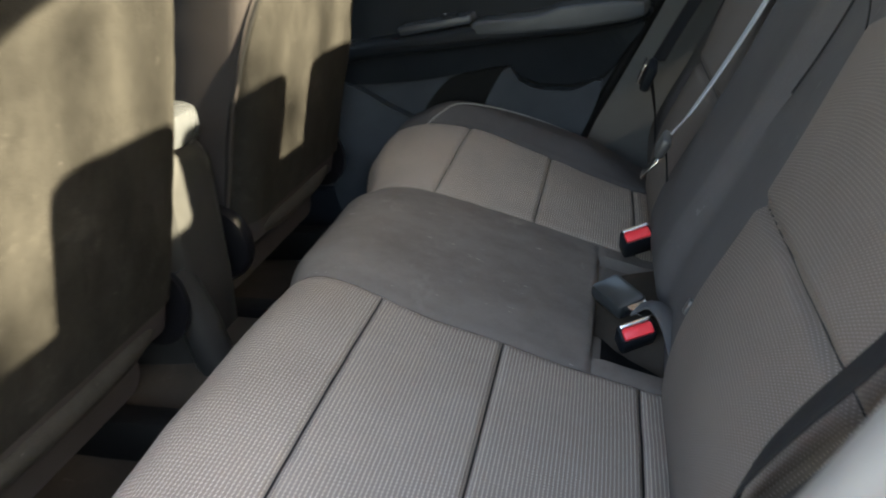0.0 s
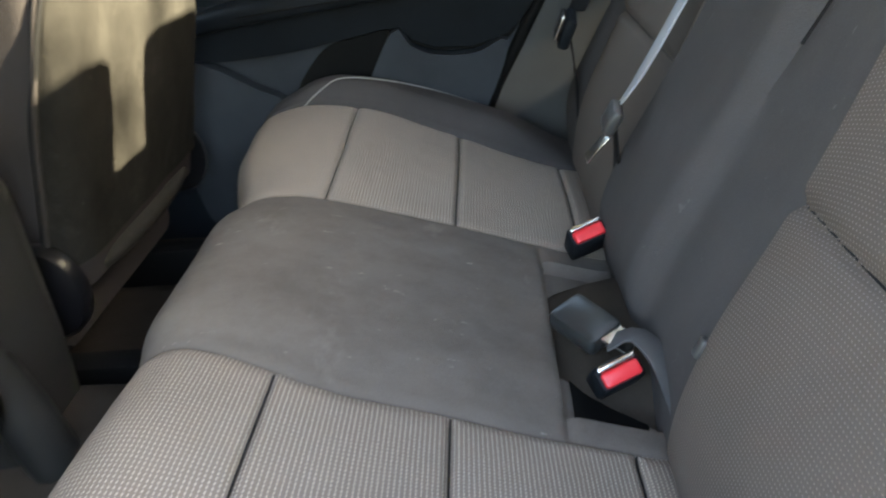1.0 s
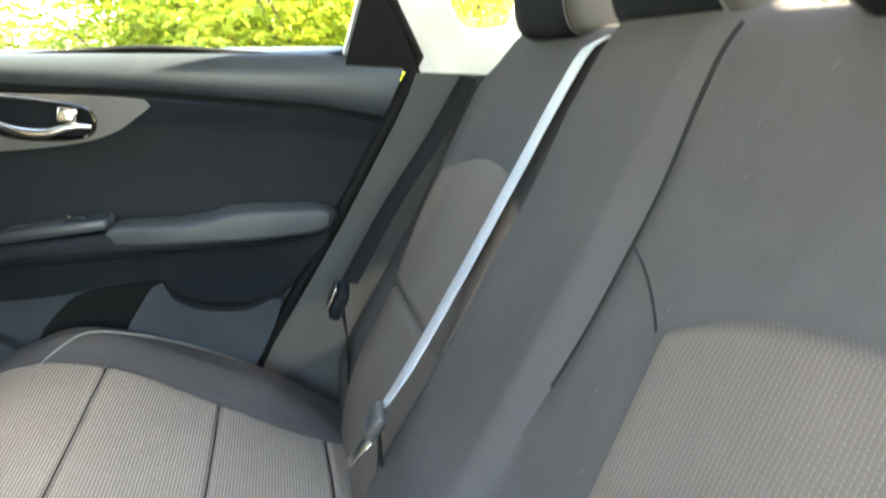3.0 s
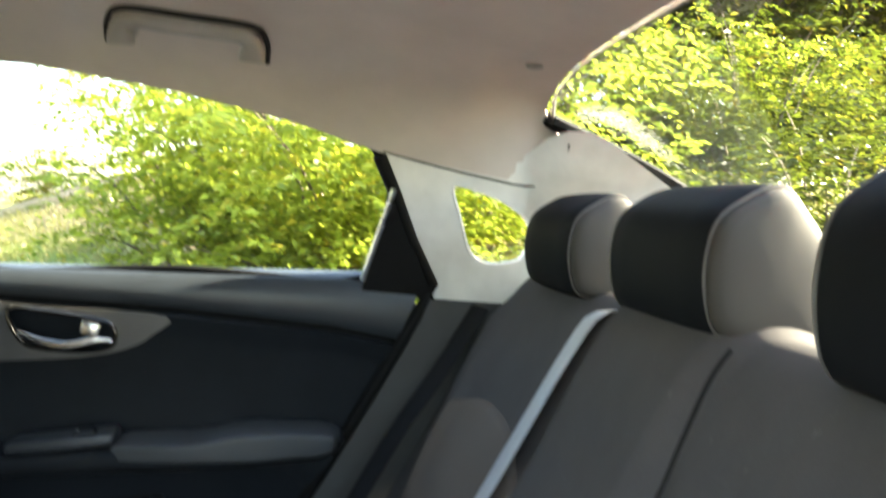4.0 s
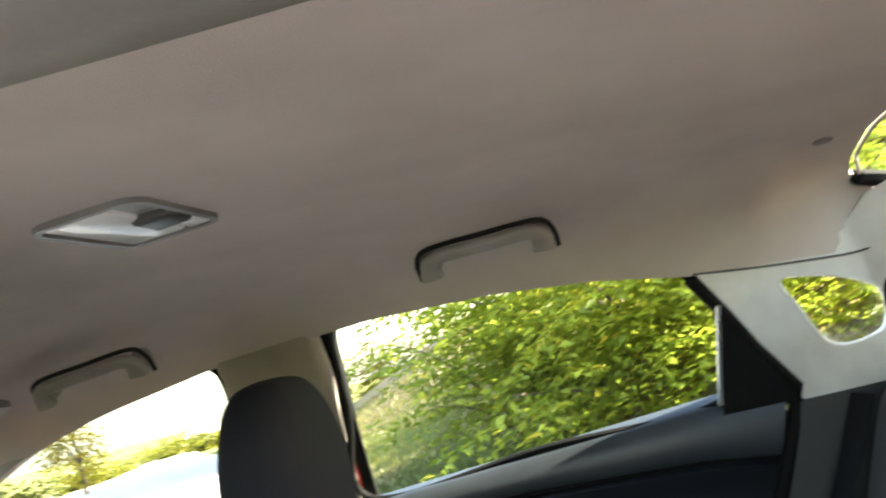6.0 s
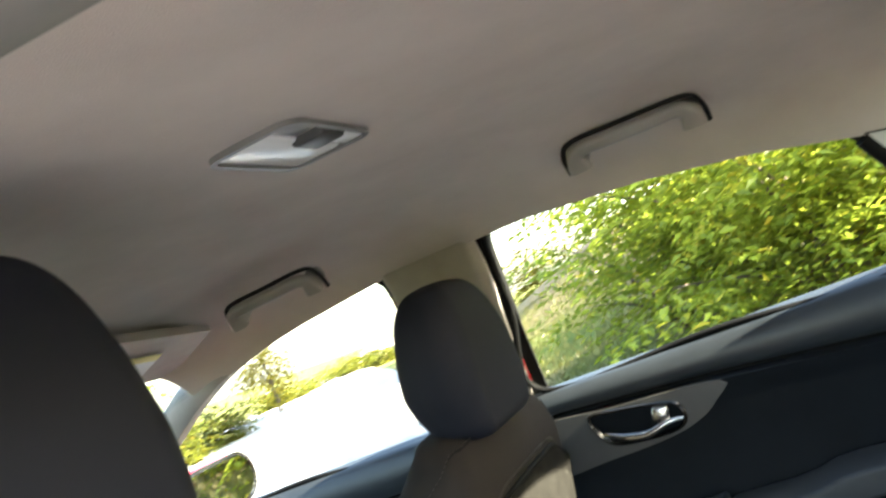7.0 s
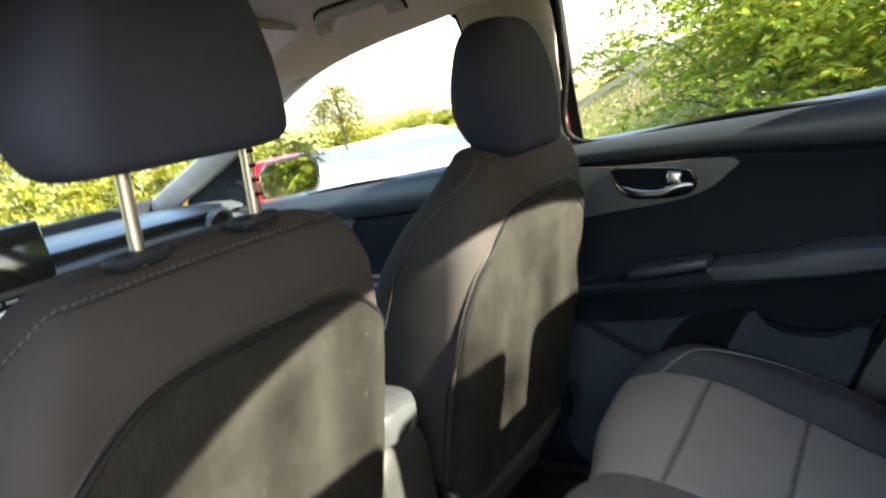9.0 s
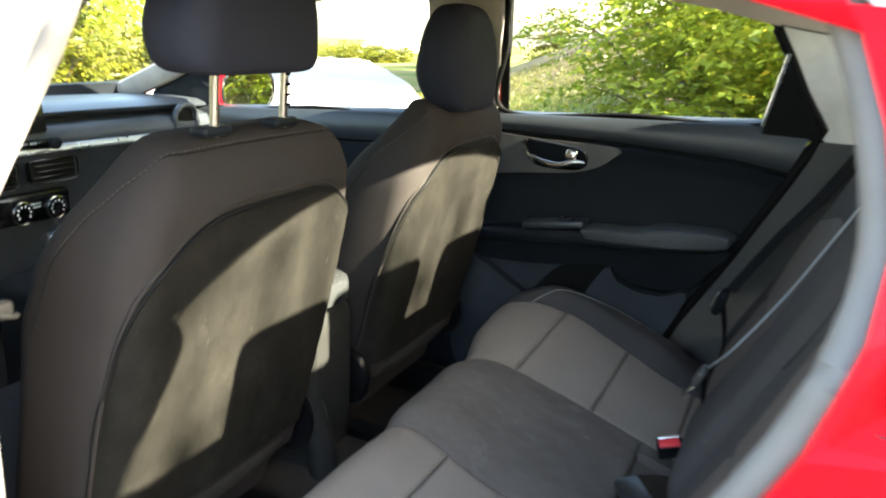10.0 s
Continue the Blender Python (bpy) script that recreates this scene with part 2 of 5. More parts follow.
def part(name, bm, mat, parent, label="", smooth=True, top=None):
    """Links a bmesh (in world metres) as one mesh object under parent, or at top level."""
    base = PLACE[parent.name] if parent else Vector(top or (0, 0, 0))
    bmesh.ops.translate(bm, verts=bm.verts, vec=-base)
    bmesh.ops.recalc_face_normals(bm, faces=bm.faces)
    me = bpy.data.meshes.new(name)
    bm.to_mesh(me)
    bm.free()
    me.materials.append(mat)
    if smooth:
        me.shade_smooth()
        me.set_sharp_from_angle(angle=radians(38))
    ob = new(name, me)
    if parent:
        ob.parent = parent
    else:
        ob.location = base
    PLACE[ob.name] = base
    if label:
        ob["label"] = label
    return ob


def lerp(a, b, t):
    return a + (b - a) * t


def sstep(a, b, x):
    t = min(1.0, max(0.0, (x - a) / (b - a)))
    return t * t * (3 - 2 * t)


def interp(table, x):
    """Piecewise linear through (x, value) pairs."""
    xs = [p[0] for p in table]
    return float(np.interp(x, xs, [p[1] for p in table]))


def curve_at(pts, n):
    """Evenly spaced points along a smooth (Catmull-Rom) curve through pts."""
    pts = [Vector(p) for p in pts]
    dense = []
    for i in range(len(pts) - 1):
        p0, p1, p2, p3 = pts[max(i - 1, 0)], pts[i], pts[i + 1], pts[min(i + 2, len(pts) - 1)]
        for k in range(12):
            t = k / 12
            dense.append(0.5 * (2 * p1 + (p2 - p0) * t + (2 * p0 - 5 * p1 + 4 * p2 - p3) * t * t + (3 * p1 - p0 - 3 * p2 + p3) * t ** 3))
    dense.append(pts[-1])
    acc = [0.0]
    for a, b in zip(dense, dense[1:]):
        acc.append(acc[-1] + (b - a).length)
    out = []
    for k in range(n):
        s = acc[-1] * k / (n - 1)
        i = min(max(int(np.searchsorted(acc, s)) - 1, 0), len(dense) - 2)
        f = (s - acc[i]) / max(acc[i + 1] - acc[i], 1e-9)
        out.append(dense[i].lerp(dense[i + 1], f))
    return out


def sheet(f, nu, nv, thick=0.0):
    """A surface f(u, v) over the unit square, with UVs in metres, thickened along its normals to a solid."""
    bm = bmesh.new()
    uvl = bm.loops.layers.uv.new("UVMap")
    P = [[Vector(f(i / nu, j / nv)) for j in range(nv + 1)] for i in range(nu + 1)]
    V = [[bm.verts.new(p) for p in r] for r in P]
    mu = [0.0]
    for i in range(nu):
        mu.append(mu[-1] + (P[i + 1][nv // 2] - P[i][nv // 2]).length)
    mv = [0.0]
    for j in range(nv):
        mv.append(mv[-1] + (P[nu // 2][j + 1] - P[nu // 2][j]).length)

    def quad(a, b, c, d, uvs):
        fc = bm.faces.new((a, b, c, d))
        for lp, q in zip(fc.loops, uvs):
            lp[uvl].uv = q
    for i in range(nu):
        for j in range(nv):
            quad(V[i][j], V[i + 1][j], V[i + 1][j + 1], V[i][j + 1], ((mu[i], mv[j]), (mu[i + 1], mv[j]), (mu[i + 1], mv[j + 1]), (mu[i], mv[j + 1])))
    if thick:
        bm.normal_update()
        bm.verts.ensure_lookup_table()
        W = [[bm.verts.new(P[i][j] - V[i][j].normal * thick) for j in range(nv + 1)] for i in range(nu + 1)]
        for i in range(nu):
            for j in range(nv):
                bm.faces.new((W[i][j + 1], W[i + 1][j + 1], W[i + 1][j], W[i][j]))
        for i in range(nu):
            bm.faces.new((V[i + 1][0], V[i][0], W[i][0], W[i + 1][0]))
            bm.faces.new((V[i][nv], V[i + 1][nv], W[i + 1][nv], W[i][nv]))
        for j in range(nv):
            bm.faces.new((V[0][j], V[0][j + 1], W[0][j + 1], W[0][j]))
            bm.faces.new((V[nu][j + 1], V[nu][j], W[nu][j], W[nu][j + 1]))
    return bm


def loft(rings, caps=True):
    """Skins a list of closed rings of equal count, with UVs in metres."""
    bm = bmesh.new()
    uvl = bm.loops.layers.uv.new("UVMap")
    R = [[Vector(p) for p in r] for r in rings]
    V = [[bm.verts.new(p) for p in r] for r in R]
    n = len(R[0])
    acc, s = [], 0.0
    mid = R[len(R) // 2]
    for k in range(n + 1):
        acc.append(s)
        s += (mid[(k + 1) % n] - mid[k % n]).length
    h = 0.0
    for i in range(len(R) - 1):
        dh = (R[i + 1][0] - R[i][0]).length
        for k in range(n):
            fc = bm.faces.new((V[i][k], V[i][(k + 1) % n], V[i + 1][(k + 1) % n], V[i + 1][k]))
            for lp, q in zip(fc.loops, ((acc[k], h), (acc[k + 1], h), (acc[k + 1], h + dh), (acc[k], h + dh))):
                lp[uvl].uv = q
        h += dh
    if caps:
        bm.faces.new(V[0][::-1])
        bm.faces.new(V[-1])
    return bm


def rounded(w, h, r, n=6):
    """A rounded rectangle in 2D, width w, height h, corner radius r."""
    r = min(r, w / 2 - 1e-4, h / 2 - 1e-4)
    pts = []
    for cx, cy, a0 in ((w / 2 - r, h / 2 - r, 0), (-w / 2 + r, h / 2 - r, 90), (-w / 2 + r, -h / 2 + r, 180), (w / 2 - r, -h / 2 + r, 270)):
        for k in range(n + 1):
            a = radians(a0 + 90 * k / n)
            pts.append((cx + r * math.cos(a), cy + r * math.sin(a)))
    return pts


def tube(path, radius, n=8, flat=None):
    """A tube (or a flat strap, flat=(width, thickness, up)) along a path."""
    P = [Vector(p) for p in path]
    rings = []
    up = Vector(flat[2]) if flat else Vector((0.13, 0.31, 0.94))
    for i, p in enumerate(P):
        d = (P[min(i + 1, len(P) - 1)] - P[max(i - 1, 0)]).normalized()
        a = d.cross(up).normalized()
        b = a.cross(d).normalized()
        r = radius[i] if isinstance(radius, (list, tuple)) else radius
        if flat:
            ring = [p + a * x + b * y for x, y in rounded(flat[0], flat[1], flat[1] * 0.45, 2)]
        else:
            ring = [p + (a * math.cos(2 * math.pi * k / n) + b * math.sin(2 * math.pi * k / n)) * r for k in range(n)]
        rings.append(ring)
    return loft(rings)


def block(center, size, r=0.004, rot=None, n=3):
    """A box with rounded edges: lofted with shrunken end caps."""
    sx, sy, sz = size
    r = min(r, sx / 2.2, sy / 2.2, sz / 2.2)
    rings = []
    for z, k in ((-sz / 2, r), (-sz / 2 + r * 0.3, r * 0.3), (-sz / 2 + r, 0), (sz / 2 - r, 0), (sz / 2 - r * 0.3, r * 0.3), (sz / 2, r)):
        rings.append([(x, y, z) for x, y in rounded(sx - 2 * k, sy - 2 * k, max(r - k * 0.3, 0.0005), n)])
    bm = loft(rings)
    m = Matrix.Translation(center) @ (Euler([radians(a) for a in rot]).to_matrix().to_4x4() if rot else Matrix.Identity(4))
    bmesh.ops.transform(bm, matrix=m, verts=bm.verts)
    return bm


def plate(outer, holes, place, thick):
    """A flat outline with holes, filled, mapped into space by place(u, v, depth) and given thickness."""
    bm = bmesh.new()
    loops = []
    for pts in (outer, *holes):
        loops.append([(float(a), float(b)) for a, b in pts])
    flat = [[bm.verts.new((u, v, 0)) for u, v in lp] for lp in loops]
    edges = [bm.edges.new((lp[i], lp[(i + 1) % len(lp)])) for lp in flat for i in range(len(lp))]
    bmesh.ops.triangle_fill(bm, edges=edges, use_beauty=True)
    front = list(bm.faces)
    bm.verts.ensure_lookup_table()
    tris = [[v.co.copy() for v in f.verts] for f in front]
    idx = {}
    out = bmesh.new()
    uvo = out.loops.layers.uv.new("UVMap")

    def vert(u, v, d):
        key = (round(u, 6), round(v, 6), d)
        if key not in idx:
            idx[key] = out.verts.new(place(u, v, thick if d else 0.0))
        return idx[key]
    for tri in tris:
        f = out.faces.new([vert(c.x, c.y, 0) for c in tri])
        for lp, c in zip(f.loops, tri):
            lp[uvo].uv = (c.x, c.y)
        out.faces.new([vert(c.x, c.y, 1) for c in reversed(tri)])
    for lp in loops:
        for i in range(len(lp)):
            a, b = lp[i], lp[(i + 1) % len(lp)]
            out.faces.new((vert(*a, 0), vert(*b, 0), vert(*b, 1), vert(*a, 1)))
    bm.free()
    return out


def smooth2(pts, n=40, closed=True):
    """A smooth 2D outline through pts."""
    p3 = [(a, b, 0) for a, b in pts]
    if closed:
        q = curve_at([p3[-1], *p3, p3[0], p3[1]], 4 * n)
        # keep the middle turn only
        best0 = min(range(len(q)), key=lambda i: (q[i] - Vector(p3[0])).length if i < len(q) // 2 else 9)
        best1 = min(range(len(q)), key=lambda i: (q[i] - Vector(p3[0])).length if i > len(q) // 2 else 9)
        q = q[best0:best1]
        step = max(1, len(q) // n)
        return [(v.x, v.y) for v in q[::step]]
    return [(v.x, v.y) for v in curve_at(p3, n)]


# ---- the car's shell ----
RAIL = [(-1.40, 1.02), (-1.27, 1.122), (-1.02, 1.216), (-0.84, 1.255), (-0.60, 1.281), (-0.30, 1.289), (-0.10, 1.275), (0.06, 1.252), (0.20, 1.220), (0.46, 1.192)]
CROWN = [(-1.15, 1.295), (-1.05, 1.322), (-0.95, 1.345), (-0.6, 1.375), (-0.3, 1.385), (0.0, 1.378), (0.2, 1.36), (0.45, 1.33)]


def side_y(z):
    return 0.70 - 0.45 * max(0.0, z - 1.0)


def ceiling_point(x, w):
    ze = interp(RAIL, x)
    zc = interp(CROWN, x)
    p = 5.5 + 5.5 * sstep(0.30, 0.45, x) if w > 0 else lerp(13.0, 3.1, sstep(0.18, 0.34, x))
    a = abs(w)
    fold = 0.005 * sstep(0.55, 0.70, w) * (1 - sstep(0.72, 0.9, w))
    return Vector((x, w * side_y(ze), zc - (zc - ze) * a ** p - fold))


def headliner_f(u, v):
    w = 2 * v - 1
    return ceiling_point(lerp(-1.08 - 0.03 * w * w, 0.40 + 0.055 * w * w + 0.07 * sstep(0.86, 1.0, abs(w)), u), w)


tagged(part("ceiling", sheet(headliner_f, 90, 90, -0.012), M_HEAD, None, top=(0, 0, 1.3)), "warm grey cloth headliner with a soft fold along the rails", "headliner", kind="structure")

car_body = thing("car_body", (0, 0, 0.2), "red painted steel body shell of a small saloon car", "car body", kind="structure")


def roof_f(u, v):
    w = 2 * v - 1
    x = lerp(-1.07 - 0.03 * w * w, 0.405 + 0.04 * w * w, u)
    p = ceiling_point(min(max(x, -1.15), 0.46), w)
    return (x, p.y * 1.05, p.z + 0.05)


part("roof", sheet(roof_f, 30, 30, 0.008), M_RED, car_body)

# bonnet, boot lid, bumpers and wheels complete the car
def bonnet_f(u, v):
    w = 2 * v - 1
    return (lerp(-1.93, -2.72, u), w * lerp(0.76, 0.66, u ** 3), lerp(0.935, 0.70, u ** 1.6) - 0.06 * w ** 4)


def boot_f(u, v):
    w = 2 * v - 1
    return (lerp(1.08, 1.62, u), w * lerp(0.74, 0.70, u), lerp(0.93, 0.90, u) - 0.05 * w ** 4)


part("bonnet", sheet(bonnet_f, 24, 24, 0.01), M_RED, car_body)
part("boot_lid", sheet(boot_f, 20, 24, 0.01), M_RED, car_body)
part("front_bumper", block((-2.70, 0, 0.46), (0.14, 1.36, 0.46), 0.05), M_RED, car_body)
part("rear_bumper", block((1.66, 0, 0.60), (0.14, 1.44, 0.66), 0.05), M_RED, car_body)
for sgn in (-1, 1):
    part("wing", plate([(-1.94, 0.905), (-2.66, 0.72), (-2.70, 0.25), (-1.94, 0.25)], [], lambda u, v, d: (u, sgn * (0.765 - d), v), 0.012), M_RED, car_body, smooth=False)
    for wx in (-1.98, 0.80):
        rings = [[(wx + r * math.cos(q), sgn * y, 0.30 + r * math.sin(q)) for q in np.linspace(0, 2 * math.pi, 33)[:-1]] for y, r in ((0.60, 0.20), (0.60, 0.29), (0.615, 0.305), (0.775, 0.305), (0.79, 0.29), (0.79, 0.20))]
        tyre = part("wheel", loft(rings), M_RUBBER, car_body, "black rubber tyre on a plain rim")
        part("rim", loft([[(wx + r * math.cos(q), sgn * y, 0.30 + r * math.sin(q)) for q in np.linspace(0, 2 * math.pi, 33)[:-1]] for y, r in ((0.788, 0.20), (0.794, 0.19), (0.780, 0.15), (0.785, 0.03))]), M_SILVER, tyre)

# opening of the near rear door, in (x, z)
OPEN = [(-0.33, 1.270), (-0.10, 1.265), (0.06, 1.250), (0.17, 1.240), (0.245, 1.240), (0.285, 1.226), (0.306, 1.19), (0.326, 1.14), (0.338, 1.08), (0.333, 1.03), (0.312, 0.965), (0.276, 0.89),
        (0.20, 0.74), (0.12, 0.58), (0.06, 0.46), (-0.02, 0.37), (-0.12, 0.335), (-0.38, 0.335), (-0.445, 0.40), (-0.452, 0.75), (-0.432, 0.92), (-0.408, 1.03), (-0.394, 1.09), (-0.382, 1.144), (-0.370, 1.20)]


def body_side(sign):
    """Outer painted side, from wheel arch to roof rail."""
    if sign > 0:
        return plate([(-1.95, 0.90), (-1.40, 0.90), (-0.62, 0.92), (0.2, 0.95), (0.36, 0.95), (0.60, 0.95), (1.25, 0.95), (1.7, 0.95), (1.7, 0.25), (-1.95, 0.25)], [], lambda u, v, d: (u, 0.775 - d, v), 0.012)
    top = [(-1.95, 0.90), (-1.60, 0.90), (-1.40, 0.90), (-0.62, 0.93), (-0.60, 1.262), (-0.40, 1.278), (-0.1, 1.276), (0.1, 1.252), (0.24, 1.208), (0.44, 1.20), (0.58, 1.18), (0.95, 1.06), (1.25, 1.0), (1.7, 0.98), (1.7, 0.25), (-1.95, 0.25)]
    holes = [[(x - 0.11 * sstep(-0.25, -0.34, x) * sstep(0.95, 1.05, z), z) for x, z in OPEN]] if sign < 0 else [[(-0.405, 1.225), (-0.36, 1.262), (-0.1, 1.268), (0.1, 1.242), (0.22, 1.20), (0.29, 1.10), (0.27, 0.985), (-0.448, 0.968)],
                                                  [(0.33, 1.17), (0.40, 1.165), (0.455, 1.13), (0.45, 1.07), (0.40, 1.06), (0.355, 1.10)]]

    def place(u, v, d):
        lean = 0.10 * sstep(0.44, 0.6, u) * sstep(1.05, 1.3, v)
        return (u, sign * (side_y(v) + 0.035 - lean - d), v)
    return plate(top, holes, place, 0.012)


part("body_side_left", body_side(-1), M_RED, car_body, "glossy red painted side with an open rear doorway", smooth=False)
part("body_side_right", body_side(1), M_RED, car_body, smooth=False)


def on_side(sign, inset):
    return lambda u, v, d=0.0: Vector((u, sign * (side_y(v) - inset - d), v))


# painted inner flange and rubber seal round the near doorway
ring = smooth2(OPEN, 220)
seal_path = [(x, -(side_y(z) + 0.004), z) for x, z in ring]
seal_path.append(seal_path[0])
M_SEALGREY = plain("grey_door_seal", (0.115, 0.11, 0.105), 0.6)
tagged(part("door_seal", tube(seal_path, 0.016, 10), M_SEALGREY, None, top=(0, -0.7, 0.4)), "soft grey rubber seal round the open rear doorway", "door seal", kind="structure")

# floor, firewall, parcel shelf and trunk wall close the cabin
def floor_f(u, v):
    x, y = lerp(-1.75, 0.30, u), lerp(-0.72, 0.72, v)
    hump = 0.10 * math.exp(-(y / 0.13) ** 4)
    return (x, y, 0.26 + hump + 0.006 * noise.noise((x * 9, y * 9, 1.7)) + 0.12 * sstep(-0.2, 0.25, x))


tagged(part("floor", sheet(floor_f, 80, 60, 0.03), M_CARPET, None, top=(0, 0, 0.25)), "worn brown-grey carpeted car floor with a low tunnel", "floor", kind="structure")
for sgn, nm in ((1, "right"), (-1, "left")):
    tagged(part("trim_sill_" + nm, block((-0.72, sgn * 0.705, 0.30), (2.05, 0.07, 0.12), 0.012), M_DOOR, None, top=(-0.7, sgn * 0.7, 0.25)), "black plastic door sill trim", "trim", kind="structure")
tagged(part("trim_firewall", block((-1.78, 0, 0.60), (0.05, 1.46, 0.75)), M_DOOR, None, top=(-1.78, 0, 0.3)), "black firewall behind the dashboard", "trim", kind="structure")
tagged(part("trim_parcel_shelf", block((0.790, 0, 0.985), (0.66, 1.36, 0.03)), M_SHELF, None, top=(0.78, 0, 0.97)), "dark felt parcel shelf under the rear window", "shelf", kind="structure")
tagged(part("trim_trunk_wall", block((1.12, 0, 0.65), (0.04, 1.4, 0.66)), M_DOOR, None, top=(1.12, 0, 0.3)), "plain dark wall closing the boot", "trim", kind="structure")


M_SEAMDARK = plain("dark_trim_joint", (0.05, 0.048, 0.045), 0.8)


def pillar_c(sign):
    first = [(0.200, 1.245), (0.238, 1.160), (0.278, 1.085), (0.322, 0.985)] if sign > 0 else [(0.30, 1.215), (0.335, 1.175), (0.355, 1.085), (0.355, 1.000)]
    outer = smooth2([*first, (0.42, 0.965), (0.60, 0.970), (1.02, 0.985), (1.06, 1.02), (0.90, 1.115), (0.72, 1.188), (0.56, 1.252), (0.50, 1.276), (0.46, 1.268), (0.43, 1.235), (0.36, 1.222), (0.27, 1.235)], 70)
    hole = smooth2([(0.325, 1.180), (0.365, 1.178), (0.410, 1.165), (0.452, 1.143), (0.475, 1.115), (0.470, 1.070), (0.440, 1.056), (0.400, 1.054), (0.372, 1.072), (0.345, 1.130)], 40)

    def place(u, v, d):
        lean = 0.10 * sstep(0.42, 0.55, u) * sstep(1.12, 1.30, v)
        return (u, sign * (side_y(v) - lean + d), v)
    return plate(outer, [hole], place, 0.03), hole


M_SIDETRIM = plain("dark_grey_side_trim", (0.034, 0.035, 0.035), 0.55)
for sgn, nm in ((1, "right"), (-1, "left")):
    zz = np.linspace(0.27, 0.985, 12)
    pts = [(interp([(0.25, -0.04), (0.50, 0.05), (0.71, 0.167), (0.905, 0.265), (1.01, 0.312)], z) + (0.004 if sgn > 0 else 0.045), z) for z in zz] + [(0.75, 0.985), (0.75, 0.27)]
    tagged(part("trim_side_" + nm, plate(pts, [], lambda u, v, d: (u, sgn * (0.694 + d), v), 0.03), M_SIDETRIM if sgn > 0 else M_GREY, None, top=(0.3, sgn * 0.7, 0.3), smooth=False), "dark grey moulded side trim beside the rear seat", "trim", kind="structure")
for sgn, nm in ((1, "trim_pillar_rear_right"), (-1, "trim_pillar_rear_left")):
    bm, qhole = pillar_c(sgn)
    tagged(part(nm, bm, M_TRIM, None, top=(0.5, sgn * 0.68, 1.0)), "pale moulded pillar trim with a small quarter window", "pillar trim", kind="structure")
    lobe = curve_at([(0.205, 0, 1.222), (0.282, 0, 1.209), (0.373, 0, 1.197), (0.446, 0, 1.190), (0.474, 0, 1.200), (0.488, 0, 1.230), (0.487, 0, 1.258)], 30)
    lobe = [(p.x, sgn * (side_y(p.z) - 0.10 * sstep(0.42, 0.55, p.x) * sstep(1.12, 1.30, p.z) - 0.0005), p.z) for p in lobe]
    tagged(part("trim_seam_right" if sgn > 0 else "trim_seam_left", tube(lobe, 0.0018, 6), M_SEAMDARK, None, top=(0.4, sgn * 0.6, 1.2)), "thin dark joint where the headliner meets the pillar trim", "trim seam", kind="structure")
    bm = tube([on_side(sgn, -0.004)(a, b) for a, b in (*qhole, qhole[0])], 0.0045, 6)
    q = thing("window_quarter_right" if sgn > 0 else "window_quarter_left", (0.4, sgn * 0.67, 1.05), "small triangular fixed quarter window", "window", kind="structure")
    part("window_frame", bm, M_TRIM, q)
    part("pane", plate([((a - 0.4) * 1.08 + 0.4, (b - 1.12) * 1.08 + 1.12) for a, b in qhole], [], lambda u, v, d: (u, sgn * (side_y(v) + 0.036 + d), v), 0.004), M_GLASS, q, smooth=False)


def pillar_b(sign):
    rings = []
    for z in np.linspace(0.30, 1.295, 24):
        x0 = lerp(-0.668, -0.590, sstep(0.9, 1.28, z))
        x1 = lerp(-0.450, -0.402, sstep(0.9, 1.28, z))
        if sign < 0:
            x1 = interp([(0.30, -0.455), (0.77, -0.450), (0.91, -0.428), (1.03, -0.405), (1.09, -0.390), (1.144, -0.378), (1.20, -0.366), (1.30, -0.335)], z)
        y = side_y(z) + (0.02 if sign > 0 else 0.012)
        rings.append([((x0 + x1) / 2 + a, sign * (y + b), z) for a, b in rounded(x1 - x0, 0.05, 0.018, 4)])
    return rings


for sgn, nm in ((1, "right"), (-1, "left")):
    rr = pillar_b(sgn)
    tagged(part("trim_pillar_middle_" + nm, loft(rr[17 if sgn < 0 else 15:]), M_TRIMDIM, None, top=(-0.5, sgn * 0.68, 1.0)), "pale moulded upper trim of the middle pillar", "pillar trim", kind="structure")
    tagged(part("trim_pillar_lower_" + nm, loft(rr[:18 if sgn < 0 else 16]), M_GREY if sgn < 0 else M_PAD, None, top=(-0.5, sgn * 0.68, 0.3)), "dark grey lower trim of the middle pillar", "pillar trim", kind="structure")


striker = thing("door_striker", (-0.405, -0.675, 0.882), "small black door striker on the middle pillar", "striker")
part("plate", block((-0.436, -0.678, 0.882), (0.014, 0.026, 0.020), 0.004), M_RUBBER, striker)
part("loop", tube(curve_at([(-0.432, -0.690, 0.886), (-0.422, -0.688, 0.884), (-0.419, -0.678, 0.880), (-0.423, -0.668, 0.877), (-0.432, -0.666, 0.876)], 14), 0.003, 8), M_RUBBER, striker)


def pillar_a(sign):
    P = curve_at([(-0.78, sign * 0.598, 1.300), (-0.96, sign * 0.606, 1.268), (-1.12, sign * 0.620, 1.212), (-1.35, sign * 0.655, 1.10), (-1.75, sign * 0.70, 0.945)], 20)
    return tube(P, 0.05, 10, flat=(0.070, 0.05, (0.3, sign * 1.0, 0.4)))


for sgn, nm in ((1, "right"), (-1, "left")):
    tagged(part("trim_pillar_front_" + nm, pillar_a(sgn), M_TRIMDIM, None, top=(-1.3, sgn * 0.65, 1.0)), "pale slanted windscreen pillar trim", "pillar trim", kind="structure")


# ---- glass ----
def pane_thing(name, loc, label, bm):
    w = thing(name, loc, label, "window", kind="structure")
    part("pane", bm, M_GLASS, w, smooth=True)
    return w


